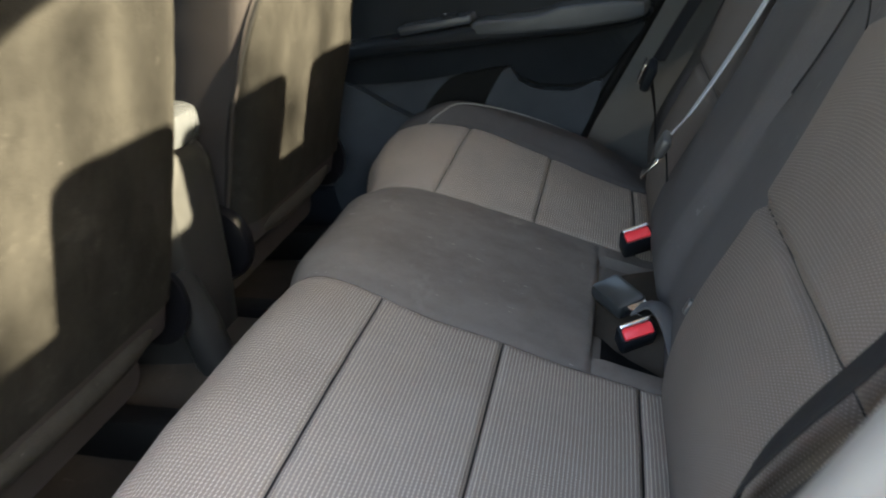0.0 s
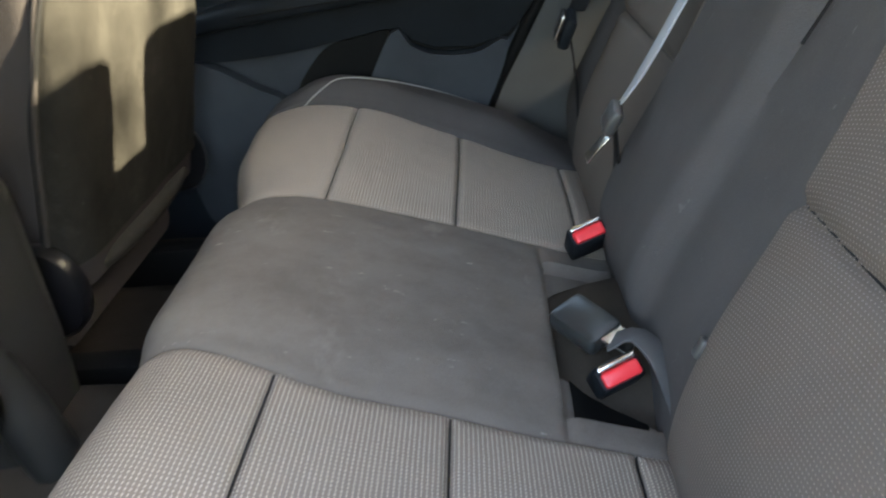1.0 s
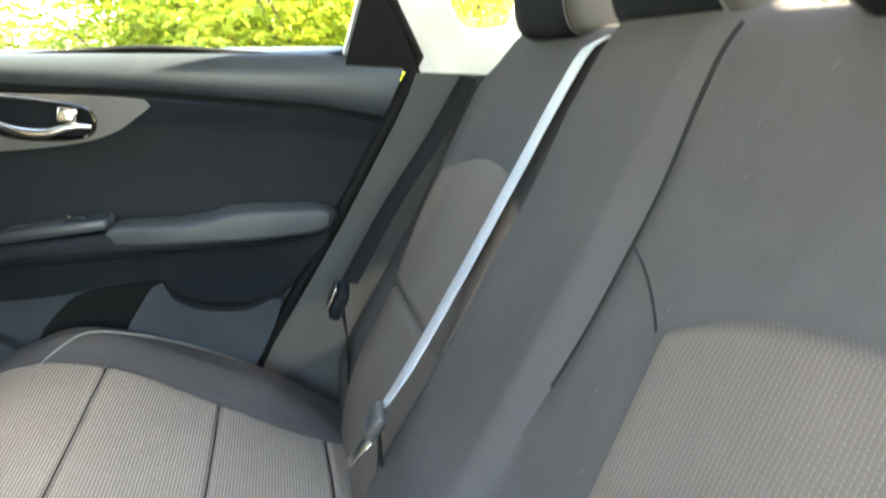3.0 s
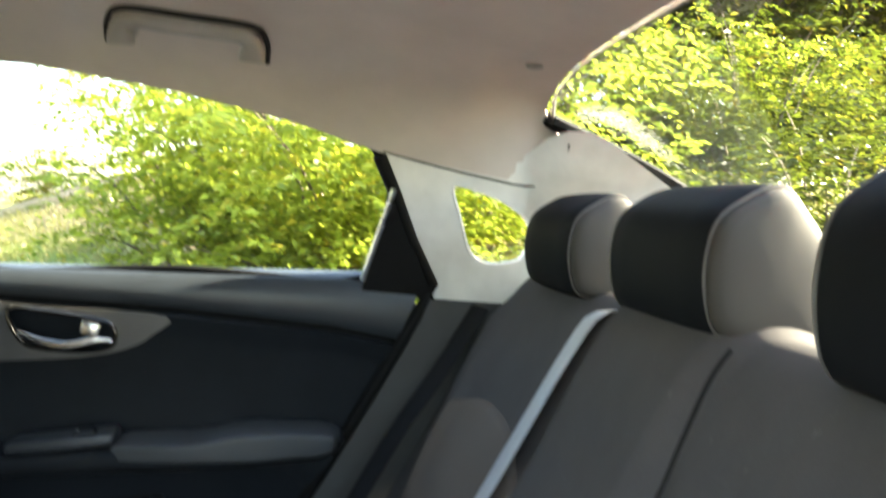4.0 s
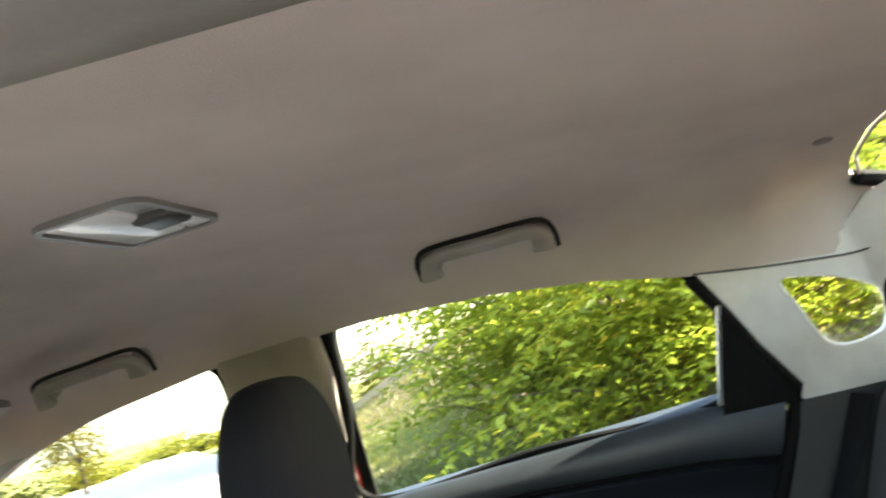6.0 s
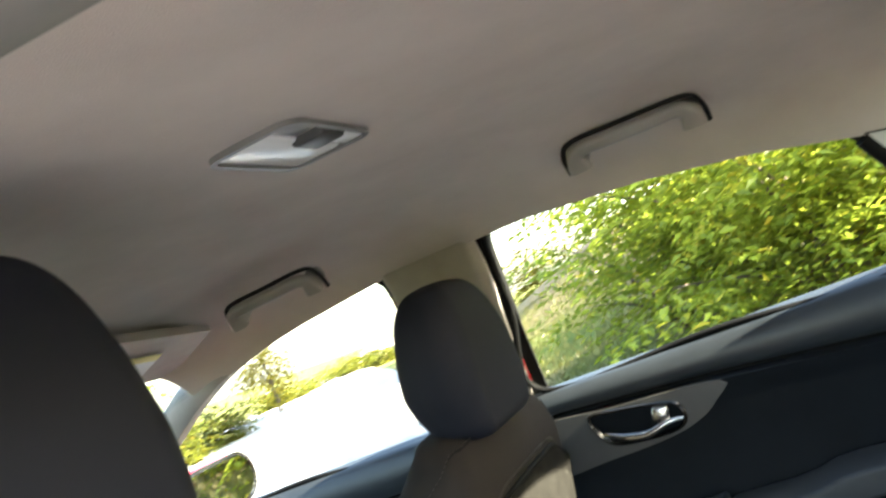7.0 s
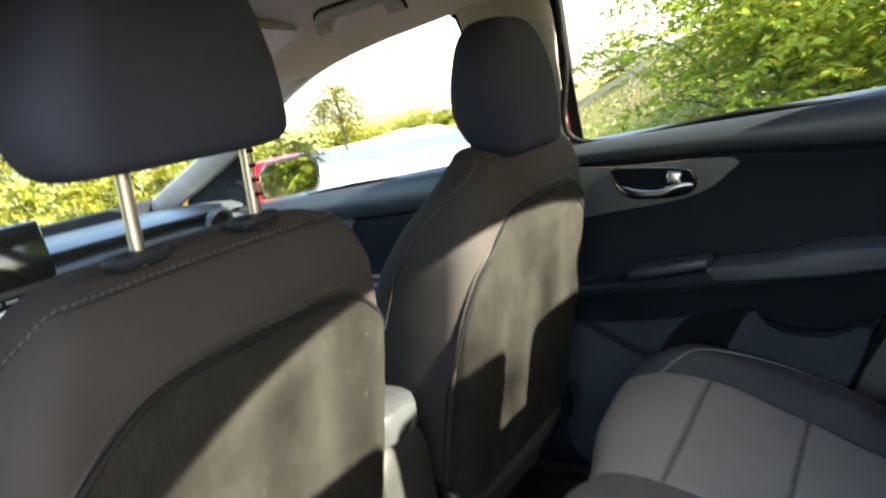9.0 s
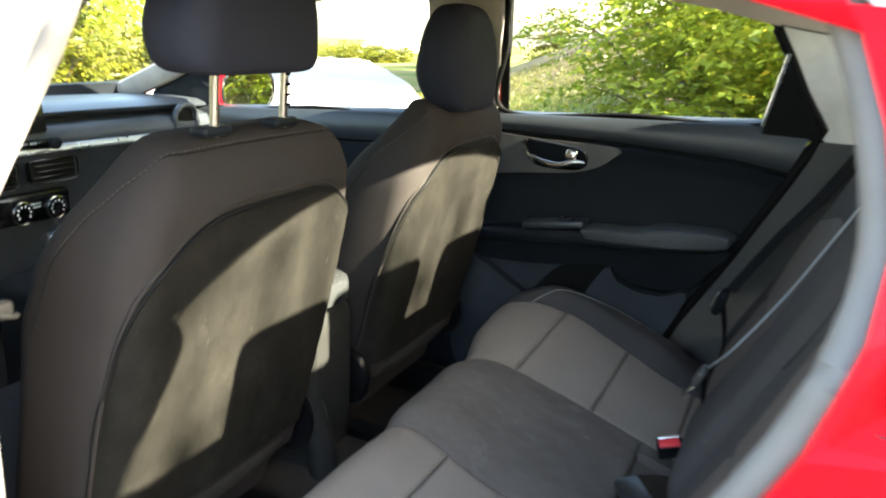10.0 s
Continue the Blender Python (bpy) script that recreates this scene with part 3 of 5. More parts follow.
def rear_glass(u, v):
    w = 2 * v - 1
    p = headliner_f(1.0, 0.5 + 0.445 * w)
    return (lerp(p.x + 0.004, 1.06, u), lerp(p.y, w * 0.64, u), lerp(p.z + 0.005, 1.01, u) + 0.035 * math.sin(math.pi * u))


def windscreen(u, v):
    w = 2 * v - 1
    return (lerp(-1.09 - 0.03 * w * w, -1.95 + 0.18 * w * w, u), w * lerp(0.60, 0.72, u), lerp(1.325 - 0.12 * w ** 4, 0.94, u) + 0.03 * math.sin(math.pi * u))


rw = pane_thing("window_rear", (0.7, 0, 1.0), "sloping curved rear window with a black printed edge", sheet(rear_glass, 16, 20, 0.004))
edge = [rear_glass(0.0, k / 20) for k in range(21)]
edge = [(a + 0.002, b, c - 0.005) for a, b, c in edge]
side1 = [rear_glass(k / 12, 1.0) for k in range(13)]
side0 = [rear_glass(k / 12, 0.0) for k in range(13)]
part("window_frame", tube(edge, 0.0028, 6), M_SEALGREY, rw)
for e in (edge[0], edge[-1]):
    part("corner_seal", block((e[0] + 0.010, e[1] * 1.01, e[2] - 0.004), (0.050, 0.030, 0.022), 0.009, (0, 22, 0)), M_RUBBER, rw)
for sd in (side0, side1):
    part("window_seal", tube([(a, b * 0.985, c - 0.006) for a, b, c in sd], 0.010, 6), M_RUBBER, rw)
pane_thing("window_front", (-1.4, 0, 0.95), "sloping curved windscreen", sheet(windscreen, 16, 20, 0.005))

WIN_R = [(-0.377, 1.296), (-0.295, 1.303), (-0.115, 1.290), (0.056, 1.268), (0.176, 1.238), (0.208, 1.195), (0.226, 1.150), (0.207, 1.015), (-0.10, 1.006), (-0.421, 0.992), (-0.40, 1.15)]
WIN_F = [(-1.385, 0.935), (-1.27, 1.130), (-1.15, 1.182), (-1.02, 1.228), (-0.84, 1.267), (-0.69, 1.289), (-0.612, 1.289), (-0.588, 1.265), (-0.60, 1.18), (-0.665, 0.972), (-1.0, 0.952)]


# ---- doors ----
def rear_edge(z):
    return interp([(0.25, -0.04), (0.50, 0.05), (0.71, 0.167), (0.905, 0.265), (1.01, 0.312)], z)


def crease(x):
    return interp([(-1.5, 0.842), (-0.76, 0.872), (-0.55, 0.928), (-0.4, 0.938), (-0.115, 0.934), (0.15, 0.920), (0.3, 0.898)], x)


def sill(x):
    return interp([(-1.5, 0.925), (-0.96, 0.958), (-0.41, 0.990), (0.2, 1.022), (0.33, 1.022)], x)


def build_rear_door():
    d = thing("rear_door", (-0.05, 0.70, 0.27), "closed black rear car door with a grey trim plate and padded armrest", "car door")

    part("inner_shell", block((-0.10, 0.735, 0.61), (0.90, 0.02, 0.72), 0.004), M_RUBBER, d)

    def upper(u, v):        # belt roll under the glass
        x = lerp(-0.50, rear_edge(lerp(0.92, 1.01, v)) - 0.008, u)
        zt, zb = sill(x), crease(x) + 0.008
        z = lerp(zb, zt, v)
        bulge = 0.016 * math.sin(math.pi * min(1, v * 1.02)) ** 0.6
        return (x, 0.705 - bulge - 0.012 * (1 - v) + 0.02 * sstep(0.9, 1.0, v), z)
    part("upper_trim", sheet(upper, 60, 16, 0.02), M_DOORSOFT, d, "soft black vinyl belt trim")

    def mid(u, v):
        x = lerp(-0.50, rear_edge(lerp(0.66, 0.92, v)) - 0.006, u)
        z = lerp(0.66, crease(x) - 0.005, v)
        return (x, 0.690 + 0.012 * math.sin(math.pi * v) - 0.008 * sstep(0.85, 1.0, v), z)
    part("middle_panel", sheet(mid, 50, 24, 0.02), M_DOOR, d)

    def gapline(u, v):
        x = lerp(-0.50, rear_edge(0.905), u)
        return (x, 0.703, crease(x) + lerp(-0.004, 0.012, v))
    part("gap", sheet(gapline, 40, 1, 0.01), M_RUBBER, d)

    plate_outline = smooth2([(-0.50, 0.930), (-0.30, 0.932), (-0.115, 0.928), (-0.135, 0.895), (-0.165, 0.875), (-0.22, 0.858), (-0.33, 0.845), (-0.50, 0.835)], 60)
    hole = smooth2([(-0.350, 0.924), (-0.30, 0.926), (-0.215, 0.916), (-0.192, 0.905), (-0.190, 0.880), (-0.22, 0.866), (-0.30, 0.866), (-0.332, 0.880)], 40)
    part("trim_plate", plate(plate_outline, [hole], lambda u, v, dd: (u, 0.680 + dd, v), 0.012), M_PLATE, d, "grey metallic trim plate", smooth=False)
    part("handle_bezel", tube([(a, 0.679, b) for a, b in (*hole, hole[0])], 0.0035, 6), M_GLOSSBLACK, d)
    part("handle_bowl", plate(hole, [], lambda u, v, dd: (u, 0.698 + dd, v), 0.01), M_GLOSSBLACK, d, smooth=False)
    lev = curve_at([(-0.333, 0.683, 0.889), (-0.30, 0.676, 0.878), (-0.26, 0.672, 0.874), (-0.225, 0.671, 0.884), (-0.206, 0.672, 0.886), (-0.194, 0.676, 0.884)], 18)
    part("door_handle", tube(lev, [0.004 + 0.004 * math.sin(math.pi * min(1, (i + 3) / 20)) for i in range(18)], 10), M_CHROME, d, "satin chrome pull handle")
    part("lock_knob", block((-0.226, 0.674, 0.902), (0.030, 0.014, 0.026), 0.006, (0, 12, 0)), M_CHROME, d, "satin chrome lock knob")

    # armrest
    st = [(-0.46, 0.660, 0.650, 0.690), (-0.40, 0.618, 0.668, 0.704), (-0.30, 0.604, 0.680, 0.716), (-0.18, 0.598, 0.692, 0.729), (-0.05, 0.594, 0.702, 0.742), (0.06, 0.596, 0.712, 0.752), (0.14, 0.602, 0.722, 0.757), (0.175, 0.625, 0.732, 0.756), (0.185, 0.655, 0.738, 0.752)]
    rings = []
    for x, y0, zb, zt in st:
        rings.append([(x, (y0 + 0.70) / 2 + a, (zb + zt) / 2 + b) for a, b in rounded(0.70 - y0, zt - zb, 0.014, 5)])
    arm = part("armrest", loft(rings), M_DOOR, d)
    rings = []
    for x, y0, zb, zt in ((-0.168, 0.606, 0.718, 0.734), (-0.155, 0.597, 0.712, 0.739), (-0.06, 0.591, 0.716, 0.745), (-0.025, 0.590, 0.718, 0.751), (0.008, 0.589, 0.720, 0.762), (0.045, 0.589, 0.722, 0.766), (0.140, 0.593, 0.732, 0.768), (0.165, 0.602, 0.738, 0.764), (0.178, 0.635, 0.745, 0.757)):
        rings.append([(x, (y0 + 0.69) / 2 + a, (zb + zt) / 2 + b) for a, b in rounded(0.69 - y0, zt - zb, 0.007, 5)])
    part("arm_pad", loft(rings), M_PAD, arm, "padded vinyl arm pad")
    part("switch_panel", block((-0.243, 0.640, 0.734), (0.155, 0.062, 0.018), 0.005, (0, -8, 0)), M_DOORSOFT, arm)
    part("seam", tube(curve_at([(-0.36, 0.6085, 0.690), (-0.18, 0.597, 0.704), (-0.02, 0.592, 0.711), (0.10, 0.597, 0.724), (0.165, 0.618, 0.735)], 24), 0.0018, 6), M_RUBBER, arm)
    part("window_switch", block((-0.214, 0.634, 0.748), (0.034, 0.018, 0.012), 0.004, (0, -10, 0)), M_DOOR, arm)
    part("switch_mark", block((-0.222, 0.626, 0.7545), (0.004, 0.003, 0.001), 0.0004, (0, -10, 0)), M_LENS, arm)

    # lower panel with the map pocket
    def low(u, v):
        z = lerp(0.28, 0.70, v)
        x = lerp(-0.50, rear_edge(z) - 0.006, u)
        return (x, 0.690, z)
    part("lower_panel", sheet(low, 30, 20, 0.02), M_GREY, d)
    speaker = smooth2([(-0.112, 0.640), (-0.080, 0.617), (-0.040, 0.600), (0.03, 0.596), (0.092, 0.614), (0.130, 0.662), (0.168, 0.725), (0.05, 0.715), (-0.10, 0.700), (-0.30, 0.685), (-0.48, 0.665), (-0.48, 0.610), (-0.30, 0.612)], 80)
    part("under_arm_panel", plate(speaker, [], lambda u, v, dd: (u, 0.655 + 0.02 * sstep(0.70, 0.58, v) + dd, v), 0.03), M_DOOR, d, smooth=False)
    part("under_arm_seam", tube([(a, 0.662 + 0.015 * sstep(0.70, 0.58, b), b) for a, b in ((-0.112, 0.638), (-0.080, 0.615), (-0.040, 0.598), (0.03, 0.594), (0.092, 0.612), (0.130, 0.659), (0.168, 0.722))], 0.004, 6), M_RUBBER, d)
    pocket = smooth2([(-0.50, 0.585), (-0.36, 0.545), (-0.31, 0.520), (-0.285, 0.56), (-0.234, 0.612), (-0.17, 0.628), (-0.105, 0.630), (-0.15, 0.560), (-0.20, 0.46), (-0.24, 0.40), (-0.50, 0.40)], 60)
    part("pocket_front", plate(smooth2([(-0.50, 0.30), (-0.50, 0.60), (-0.36, 0.555), (-0.305, 0.50), (-0.30, 0.30)], 40), [], lambda u, v, dd: (u, 0.652 + dd, v), 0.03), M_GREY, d, smooth=False)
    part("pocket_lip", plate(smooth2([(-0.111, 0.635), (-0.079, 0.612), (-0.040, 0.594), (0.03, 0.590), (0.090, 0.608), (0.05, 0.50), (-0.02, 0.40), (-0.30, 0.40), (-0.21, 0.47)], 60), [], lambda u, v, dd: (u, 0.645 + dd, v), 0.035), M_GREY, d, "grey moulded pocket front", smooth=False)
    part("pocket_well", plate(pocket, [], lambda u, v, dd: (u, 0.684 + dd, v), 0.004), M_RUBBER, d, smooth=False)

    # window, frame and blanking panel
    ring2 = smooth2(WIN_R, 120)
    part("window_frame", tube([on_side(1, -0.004 - 0.012 * sstep(1.18, 1.25, b))(a, b) for a, b in (*ring2, ring2[0])], 0.006, 8), M_RUBBER, d, "black rubber window channel")
    frame_plate = [((a + 0.08) * 1.09 - 0.08, 1.14 + (b - 1.14) * 1.10) for a, b in ring2]
    part("door_frame", plate(frame_plate, [ring2], lambda u, v, dd: (u, side_y(v) + 0.012 + 0.016 * sstep(1.15, 1.25, v) + dd, v), 0.03), M_RUBBER, d, smooth=False)
    part("sail_panel", plate([(0.226, 1.165), (0.268, 1.085), (0.322, 0.985), (0.196, 0.985)], [], lambda u, v, dd: (u, side_y(v) - 0.010 + dd, v), 0.02), M_GLOSSBLACK, d, smooth=False)
    part("division_bar", tube([on_side(1, 0.012)(a, b) for a, b in ((0.229, 1.165), (0.196, 1.010))], 0.0045, 6), M_SILVER, d)
    part("pane", plate(ring2, [], lambda u, v, dd: (u, side_y(v) + 0.012 + dd, v), 0.004), M_GLASS, d, smooth=False)
    part("edge_seal", tube([(rear_edge(z) + 0.006, 0.688 if z < 1 else side_y(z), z) for z in np.linspace(0.30, 1.01, 14)] + [(0.27, 0.662, 1.085), (0.232, 0.629, 1.16), (0.20, 0.603, 1.215)], 0.011, 10), M_RUBBER, d)
    return d


build_rear_door()
tagged(part("trim_pillar_paint", plate([(-0.452, 1.0), (-0.437, 1.0), (-0.420, 1.17), (-0.436, 1.17)], [], lambda u, v, d: (u, side_y(v) + 0.016 + d, v), 0.006), M_RED, None, top=(-0.44, 0.7, 1.0), smooth=False), "thin strip of red paint beside the rear window", "trim", kind="structure")

tagged(part("trim_pillar_cover", plate([(-0.475, 0.97), (-0.418, 0.97), (-0.385, 1.28), (-0.455, 1.28)], [], lambda u, v, d: (u, side_y(v) + 0.030 + d, v), 0.006), M_RUBBER, None, top=(-0.44, 0.7, 1.0), smooth=False), "black strip covering the middle pillar", "trim", kind="structure")


def build_front_door(sign):
    d = thing("front_door", (-1.0, sign * 0.70, 0.27), "closed black front car door with a chrome handle", "car door")
    yy = lambda y: sign * y

    part("inner_shell", block((-1.10, yy(0.735), 0.585), (1.05, 0.02, 0.66), 0.004), M_RUBBER, d)

    def upper(u, v):
        x = lerp(-1.60, -0.60, u)
        z = lerp(crease(x) + 0.008, sill(x), v)
        return (x, yy(0.705 - 0.016 * math.sin(math.pi * min(1, v * 1.02)) ** 0.6 - 0.012 * (1 - v) + 0.02 * sstep(0.9, 1.0, v)), z)
    part("upper_trim", sheet(upper, 60, 14, 0.02), M_DOORSOFT, d)

    def mid(u, v):
        x = lerp(-1.60, -0.60, u)
        return (x, yy(0.692), lerp(0.28, crease(x), v))
    part("lower_panel", sheet(mid, 40, 24, 0.02), M_DOOR, d)
    rings = []
    for x, y0, zb, zt in ((-1.45, 0.66, 0.66, 0.70), (-1.35, 0.62, 0.66, 0.705), (-1.1, 0.60, 0.67, 0.715), (-0.85, 0.60, 0.68, 0.73), (-0.72, 0.61, 0.69, 0.735), (-0.68, 0.65, 0.70, 0.73)):
        rings.append([(x, yy((y0 + 0.70) / 2 + a), (zb + zt) / 2 + b) for a, b in rounded(0.70 - y0, zt - zb, 0.014, 5)])
    part("armrest", loft(rings), M_DOORSOFT, d)
    pts = smooth2([(-1.42, 0.835), (-1.20, 0.845), (-1.03, 0.868), (-1.06, 0.825), (-1.10, 0.800), (-1.25, 0.770), (-1.42, 0.765)], 50)
    hole = smooth2([(-1.288, 0.845), (-1.24, 0.848), (-1.155, 0.850), (-1.128, 0.838), (-1.125, 0.812), (-1.16, 0.796), (-1.235, 0.792), (-1.268, 0.805)], 36)
    part("trim_plate", plate(pts, [hole], lambda u, v, dd: (u, yy(0.682 + dd), v), 0.012), M_PLATE, d, "grey metallic trim plate", smooth=False)
    part("handle_bezel", tube([(a, yy(0.680), b) for a, b in (*hole, hole[0])], 0.0035, 6), M_GLOSSBLACK, d)
    part("handle_bowl", plate(hole, [], lambda u, v, dd: (u, yy(0.70 + dd), v), 0.008), M_GLOSSBLACK, d, smooth=False)
    lev = curve_at([(-1.268, yy(0.685), 0.815), (-1.235, yy(0.678), 0.803), (-1.19, yy(0.673), 0.802), (-1.155, yy(0.672), 0.815), (-1.132, yy(0.677), 0.818)], 16)
    part("door_handle", tube(lev, 0.007, 10), M_CHROME, d, "satin chrome pull handle")
    part("lock_knob", block((-1.158, yy(0.675), 0.834), (0.030, 0.014, 0.026), 0.006), M_CHROME, d)
    ring2 = smooth2(WIN_F, 120)
    part("window_frame", tube([on_side(sign, -0.006)(a, b) for a, b in (*ring2, ring2[0])], 0.006, 8), M_RUBBER, d)
    part("sail_panel", plate(smooth2([(-1.40, 0.93), (-1.36, 1.02), (-1.285, 1.115), (-1.36, 1.09), (-1.60, 0.965), (-1.58, 0.93)], 30), [], lambda u, v, dd: (u, sign * (side_y(v) - 0.012 + dd), v), 0.02), M_DOOR, d, smooth=False)
    part("pane", plate(ring2, [], lambda u, v, dd: (u, sign * (side_y(v) + 0.012 + dd), v), 0.004), M_GLASS, d, smooth=False)
    return d


build_front_door(1)
build_front_door(-1)


# ---- rear bench ----
M_PIPEGREY = plain("grey_piping", (0.15, 0.145, 0.14), 0.7)
M_HEADPIPE = plain("dull_headrest_piping", (0.085, 0.08, 0.078), 0.6)
M_THREAD = plain("grey_brown_thread", (0.075, 0.064, 0.056), 0.8, spec=0.1)

CUSH = curve_at([(0.235, 0, 0.405), (0.200, 0, 0.424), (0.154, 0, 0.437), (0.075, 0, 0.463), (0.0, 0, 0.490), (-0.07, 0, 0.513), (-0.145, 0, 0.537), (-0.205, 0, 0.548), (-0.247, 0, 0.546), (-0.275, 0, 0.529), (-0.291, 0, 0.490), (-0.287, 0, 0.42), (-0.272, 0, 0.34), (-0.262, 0, 0.27)], 200)
BACK = curve_at([(0.185, 0, 0.40), (0.187, 0, 0.47), (0.210, 0, 0.55), (0.268, 0, 0.66), (0.318, 0, 0.76), (0.360, 0, 0.85), (0.400, 0, 0.94), (0.422, 0, 0.986), (0.440, 0, 1.020), (0.460, 0, 1.044), (0.485, 0, 1.054), (0.515, 0, 1.048), (0.540, 0, 1.020), (0.550, 0, 0.955)], 200)


def along(prof, t):
    """Point and outward normal of a profile in the xz plane."""
    f = min(max(t, 0.0), 1.0) * (len(prof) - 1)
    i = min(int(f), len(prof) - 2)
    p = prof[i].lerp(prof[i + 1], f - i)
    d = (prof[min(i + 2, len(prof) - 1)] - prof[max(i - 1, 0)]).normalized()
    return p, Vector((d.z, 0, -d.x)) * (1 if prof is CUSH else -1)


def param(prof, key, value):
    """The parameter at which a profile first reaches x (falling) or z (rising)."""
    v = [(-p.x if key == "x" else p.z) for p in prof]
    goal = -value if key == "x" else value
    for i in range(1, len(v)):
        if v[i] >= goal:
            return (i - 1 + max(0.0, min(1.0, (goal - v[i - 1]) / max(v[i] - v[i - 1], 1e-9)))) / (len(prof) - 1)
    return 1.0


def groove(d, width, depth):
    return -depth * math.exp(-(d / width) ** 2)


SEAM_C, SEAM_O = 0.18, 0.480
CROSS = {1: (-0.161, -0.002, 0.154), -1: (-0.145, 0.0, 0.154)}
COLUMN = 0.075


def cushion_h(t, y):
    p, _ = along(CUSH, t)
    a = abs(y)
    h = 0.007 * (1 - sstep(0.10, 0.18, a)) + 0.028 * sstep(SEAM_O, 0.56, a) * sstep(0.20, 0.05, p.x) * sstep(-0.285, -0.19, p.x) - 0.05 * sstep(0.60, 0.67, a) ** 2
    h += groove(a - SEAM_C, 0.005, 0.0035) + groove(a - SEAM_O, 0.007, 0.007)
    if SEAM_C < a < SEAM_O:
        m = min(1, (a - SEAM_C) / 0.012, (SEAM_O - a) / 0.012)
        for sx in CROSS[1 if y > 0 else -1]:
            h += m * groove(p.x - sx, 0.0035, 0.006)
        h += 0.006 * math.sin(math.pi * (a - SEAM_C) / (SEAM_O - SEAM_C))
    if a < 0.18:
        h -= lerp(0.014, 0.020, sstep(-0.040, -0.060, y)) * sstep(0.097, 0.104, p.x) * sstep(-0.150, -0.140, y) * sstep(0.134, 0.124, y)
        h += groove(p.x - 0.10, 0.005, 0.004)
        h += 0.006 * sstep(-0.12, -0.26, p.x) * (1 - sstep(0.12, 0.18, a))
    h += 0.0015 * noise.noise((p.x * 14, y * 14, 3.1)) + 0.0008 * noise.noise((p.x * 45, y * 45, 7.7))
    return h


def seam_shift(x, y):
    """Towards the front edge the near centre seam swings inwards and the outer seams flare outwards."""
    w = max(0.0, 1 - abs(y + SEAM_C) / 0.30) if y < -SEAM_C else max(0.0, 1 - (y + SEAM_C) / 0.30)
    flare = 0.085 * sstep(0.16, -0.22, x) * max(0.0, min((abs(y) - SEAM_C) / (SEAM_O - SEAM_C), (0.672 - abs(y)) / (0.672 - SEAM_O)))
    return math.copysign(flare, y) + 0.042 * sstep(-0.08, -0.26, x) * w


def front_shift(x, y):
    """The bolster beside the closed door reaches further forward than the middle of the bench."""
    return -0.030 * sstep(0.22, 0.52, y) * sstep(-0.12, -0.25, x) - 0.028 * sstep(0.19, 0.34, y) * sstep(-0.24, -0.288, x)


def cushion_panel(y0, y1, t0=0.0, t1=1.0, nu=130, nv=40, lift=0.0):
    def f(u, v):
        t, y = lerp(t0, t1, u), lerp(y0, y1, v)
        p, n = along(CUSH, t)
        q = p + n * (cushion_h(t, y) + lift)
        q.x += front_shift(p.x, y)
        q.y = y + seam_shift(p.x, y)
        return q
    return sheet(f, nu, nv, -0.02)


bench = thing("rear_bench_seat", (0.0, 0.0, 0.27), "dark grey cloth rear bench seat with woven inserts and worn centre", "car seat")
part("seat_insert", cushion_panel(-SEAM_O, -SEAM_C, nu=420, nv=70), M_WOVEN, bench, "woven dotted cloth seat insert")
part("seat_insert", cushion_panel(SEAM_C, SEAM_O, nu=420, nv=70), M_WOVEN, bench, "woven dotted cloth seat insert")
part("seat_centre", cushion_panel(-SEAM_C, SEAM_C, nu=200, nv=70), M_CLOTH_C, bench, "plain worn cloth with pale scuffs and crumbs")
part("seat_bolster", cushion_panel(SEAM_O, 0.672), M_CLOTH, bench)
part("seat_bolster", cushion_panel(-0.672, -SEAM_O), M_CLOTH, bench)


def on_cushion(x, y, lift=0.0):
    t = param(CUSH, "x", x)
    p, n = along(CUSH, t)
    q = p + n * (cushion_h(t, y) + lift)
    q.x += front_shift(p.x, y)
    q.y = y + seam_shift(p.x, y)
    return q


for s in (1, -1):
    pts = [(-0.262, 0.478), (-0.238, 0.480), (-0.226, 0.494), (-0.212, 0.522), (-0.190, 0.556), (-0.145, 0.588), (-0.06, 0.615), (0.06, 0.632), (0.15, 0.630)]
    path = curve_at([on_cushion(a, s * b, 0.0012) for a, b in pts], 40)
    part("piping", tube(path[:18], 0.0014, 6), M_PIPING, bench, "pale piping")
    part("piping", tube(path[17:], 0.0014, 6), M_PIPEGREY, bench)


def pocket_f(u, v):
    return on_cushion(lerp(0.180, 0.112, u), lerp(-0.136, -0.058, v), 0.0015)


part("buckle_pocket", sheet(pocket_f, 10, 10), M_RUBBER, bench, "thin black sheet laid in the buckle pocket")
# seam thread between the centre and the inserts
for s in (1, -1):
    part("seam", tube([on_cushion(x, s * SEAM_C, 0.0002) for x in np.linspace(0.16, -0.278, 90)], 0.0008, 5), M_THREAD, bench)


for s in (1, -1):
    for sx in CROSS[s]:
        part("seam", tube([on_cushion(sx, s * y, 0.0012) for y in np.linspace(SEAM_C + 0.003, SEAM_O - 0.004, 40)], 0.0010, 5), M_PIPEDARK, bench)


def inner_edge(z, s):
    return interp([(0.42, 0.175), (0.55, 0.172), (0.66, 0.158), (0.82, 0.133), (0.95, 0.14)], z) + (0.060 * sstep(0.5, 0.8, z) if s > 0 else 0.0)


def outer_edge(z, s):
    return interp([(0.42, 0.49), (0.66, 0.545), (0.82, 0.55), (0.95, 0.50)], z) + (0.035 * sstep(0.6, 0.8, z) if s > 0 else 0.0)


def arch(y):
    a = abs(y)
    return 0.822 + 0.066 * (1 - min(1.0, abs((a - 0.345) / 0.212)) ** 2.4)


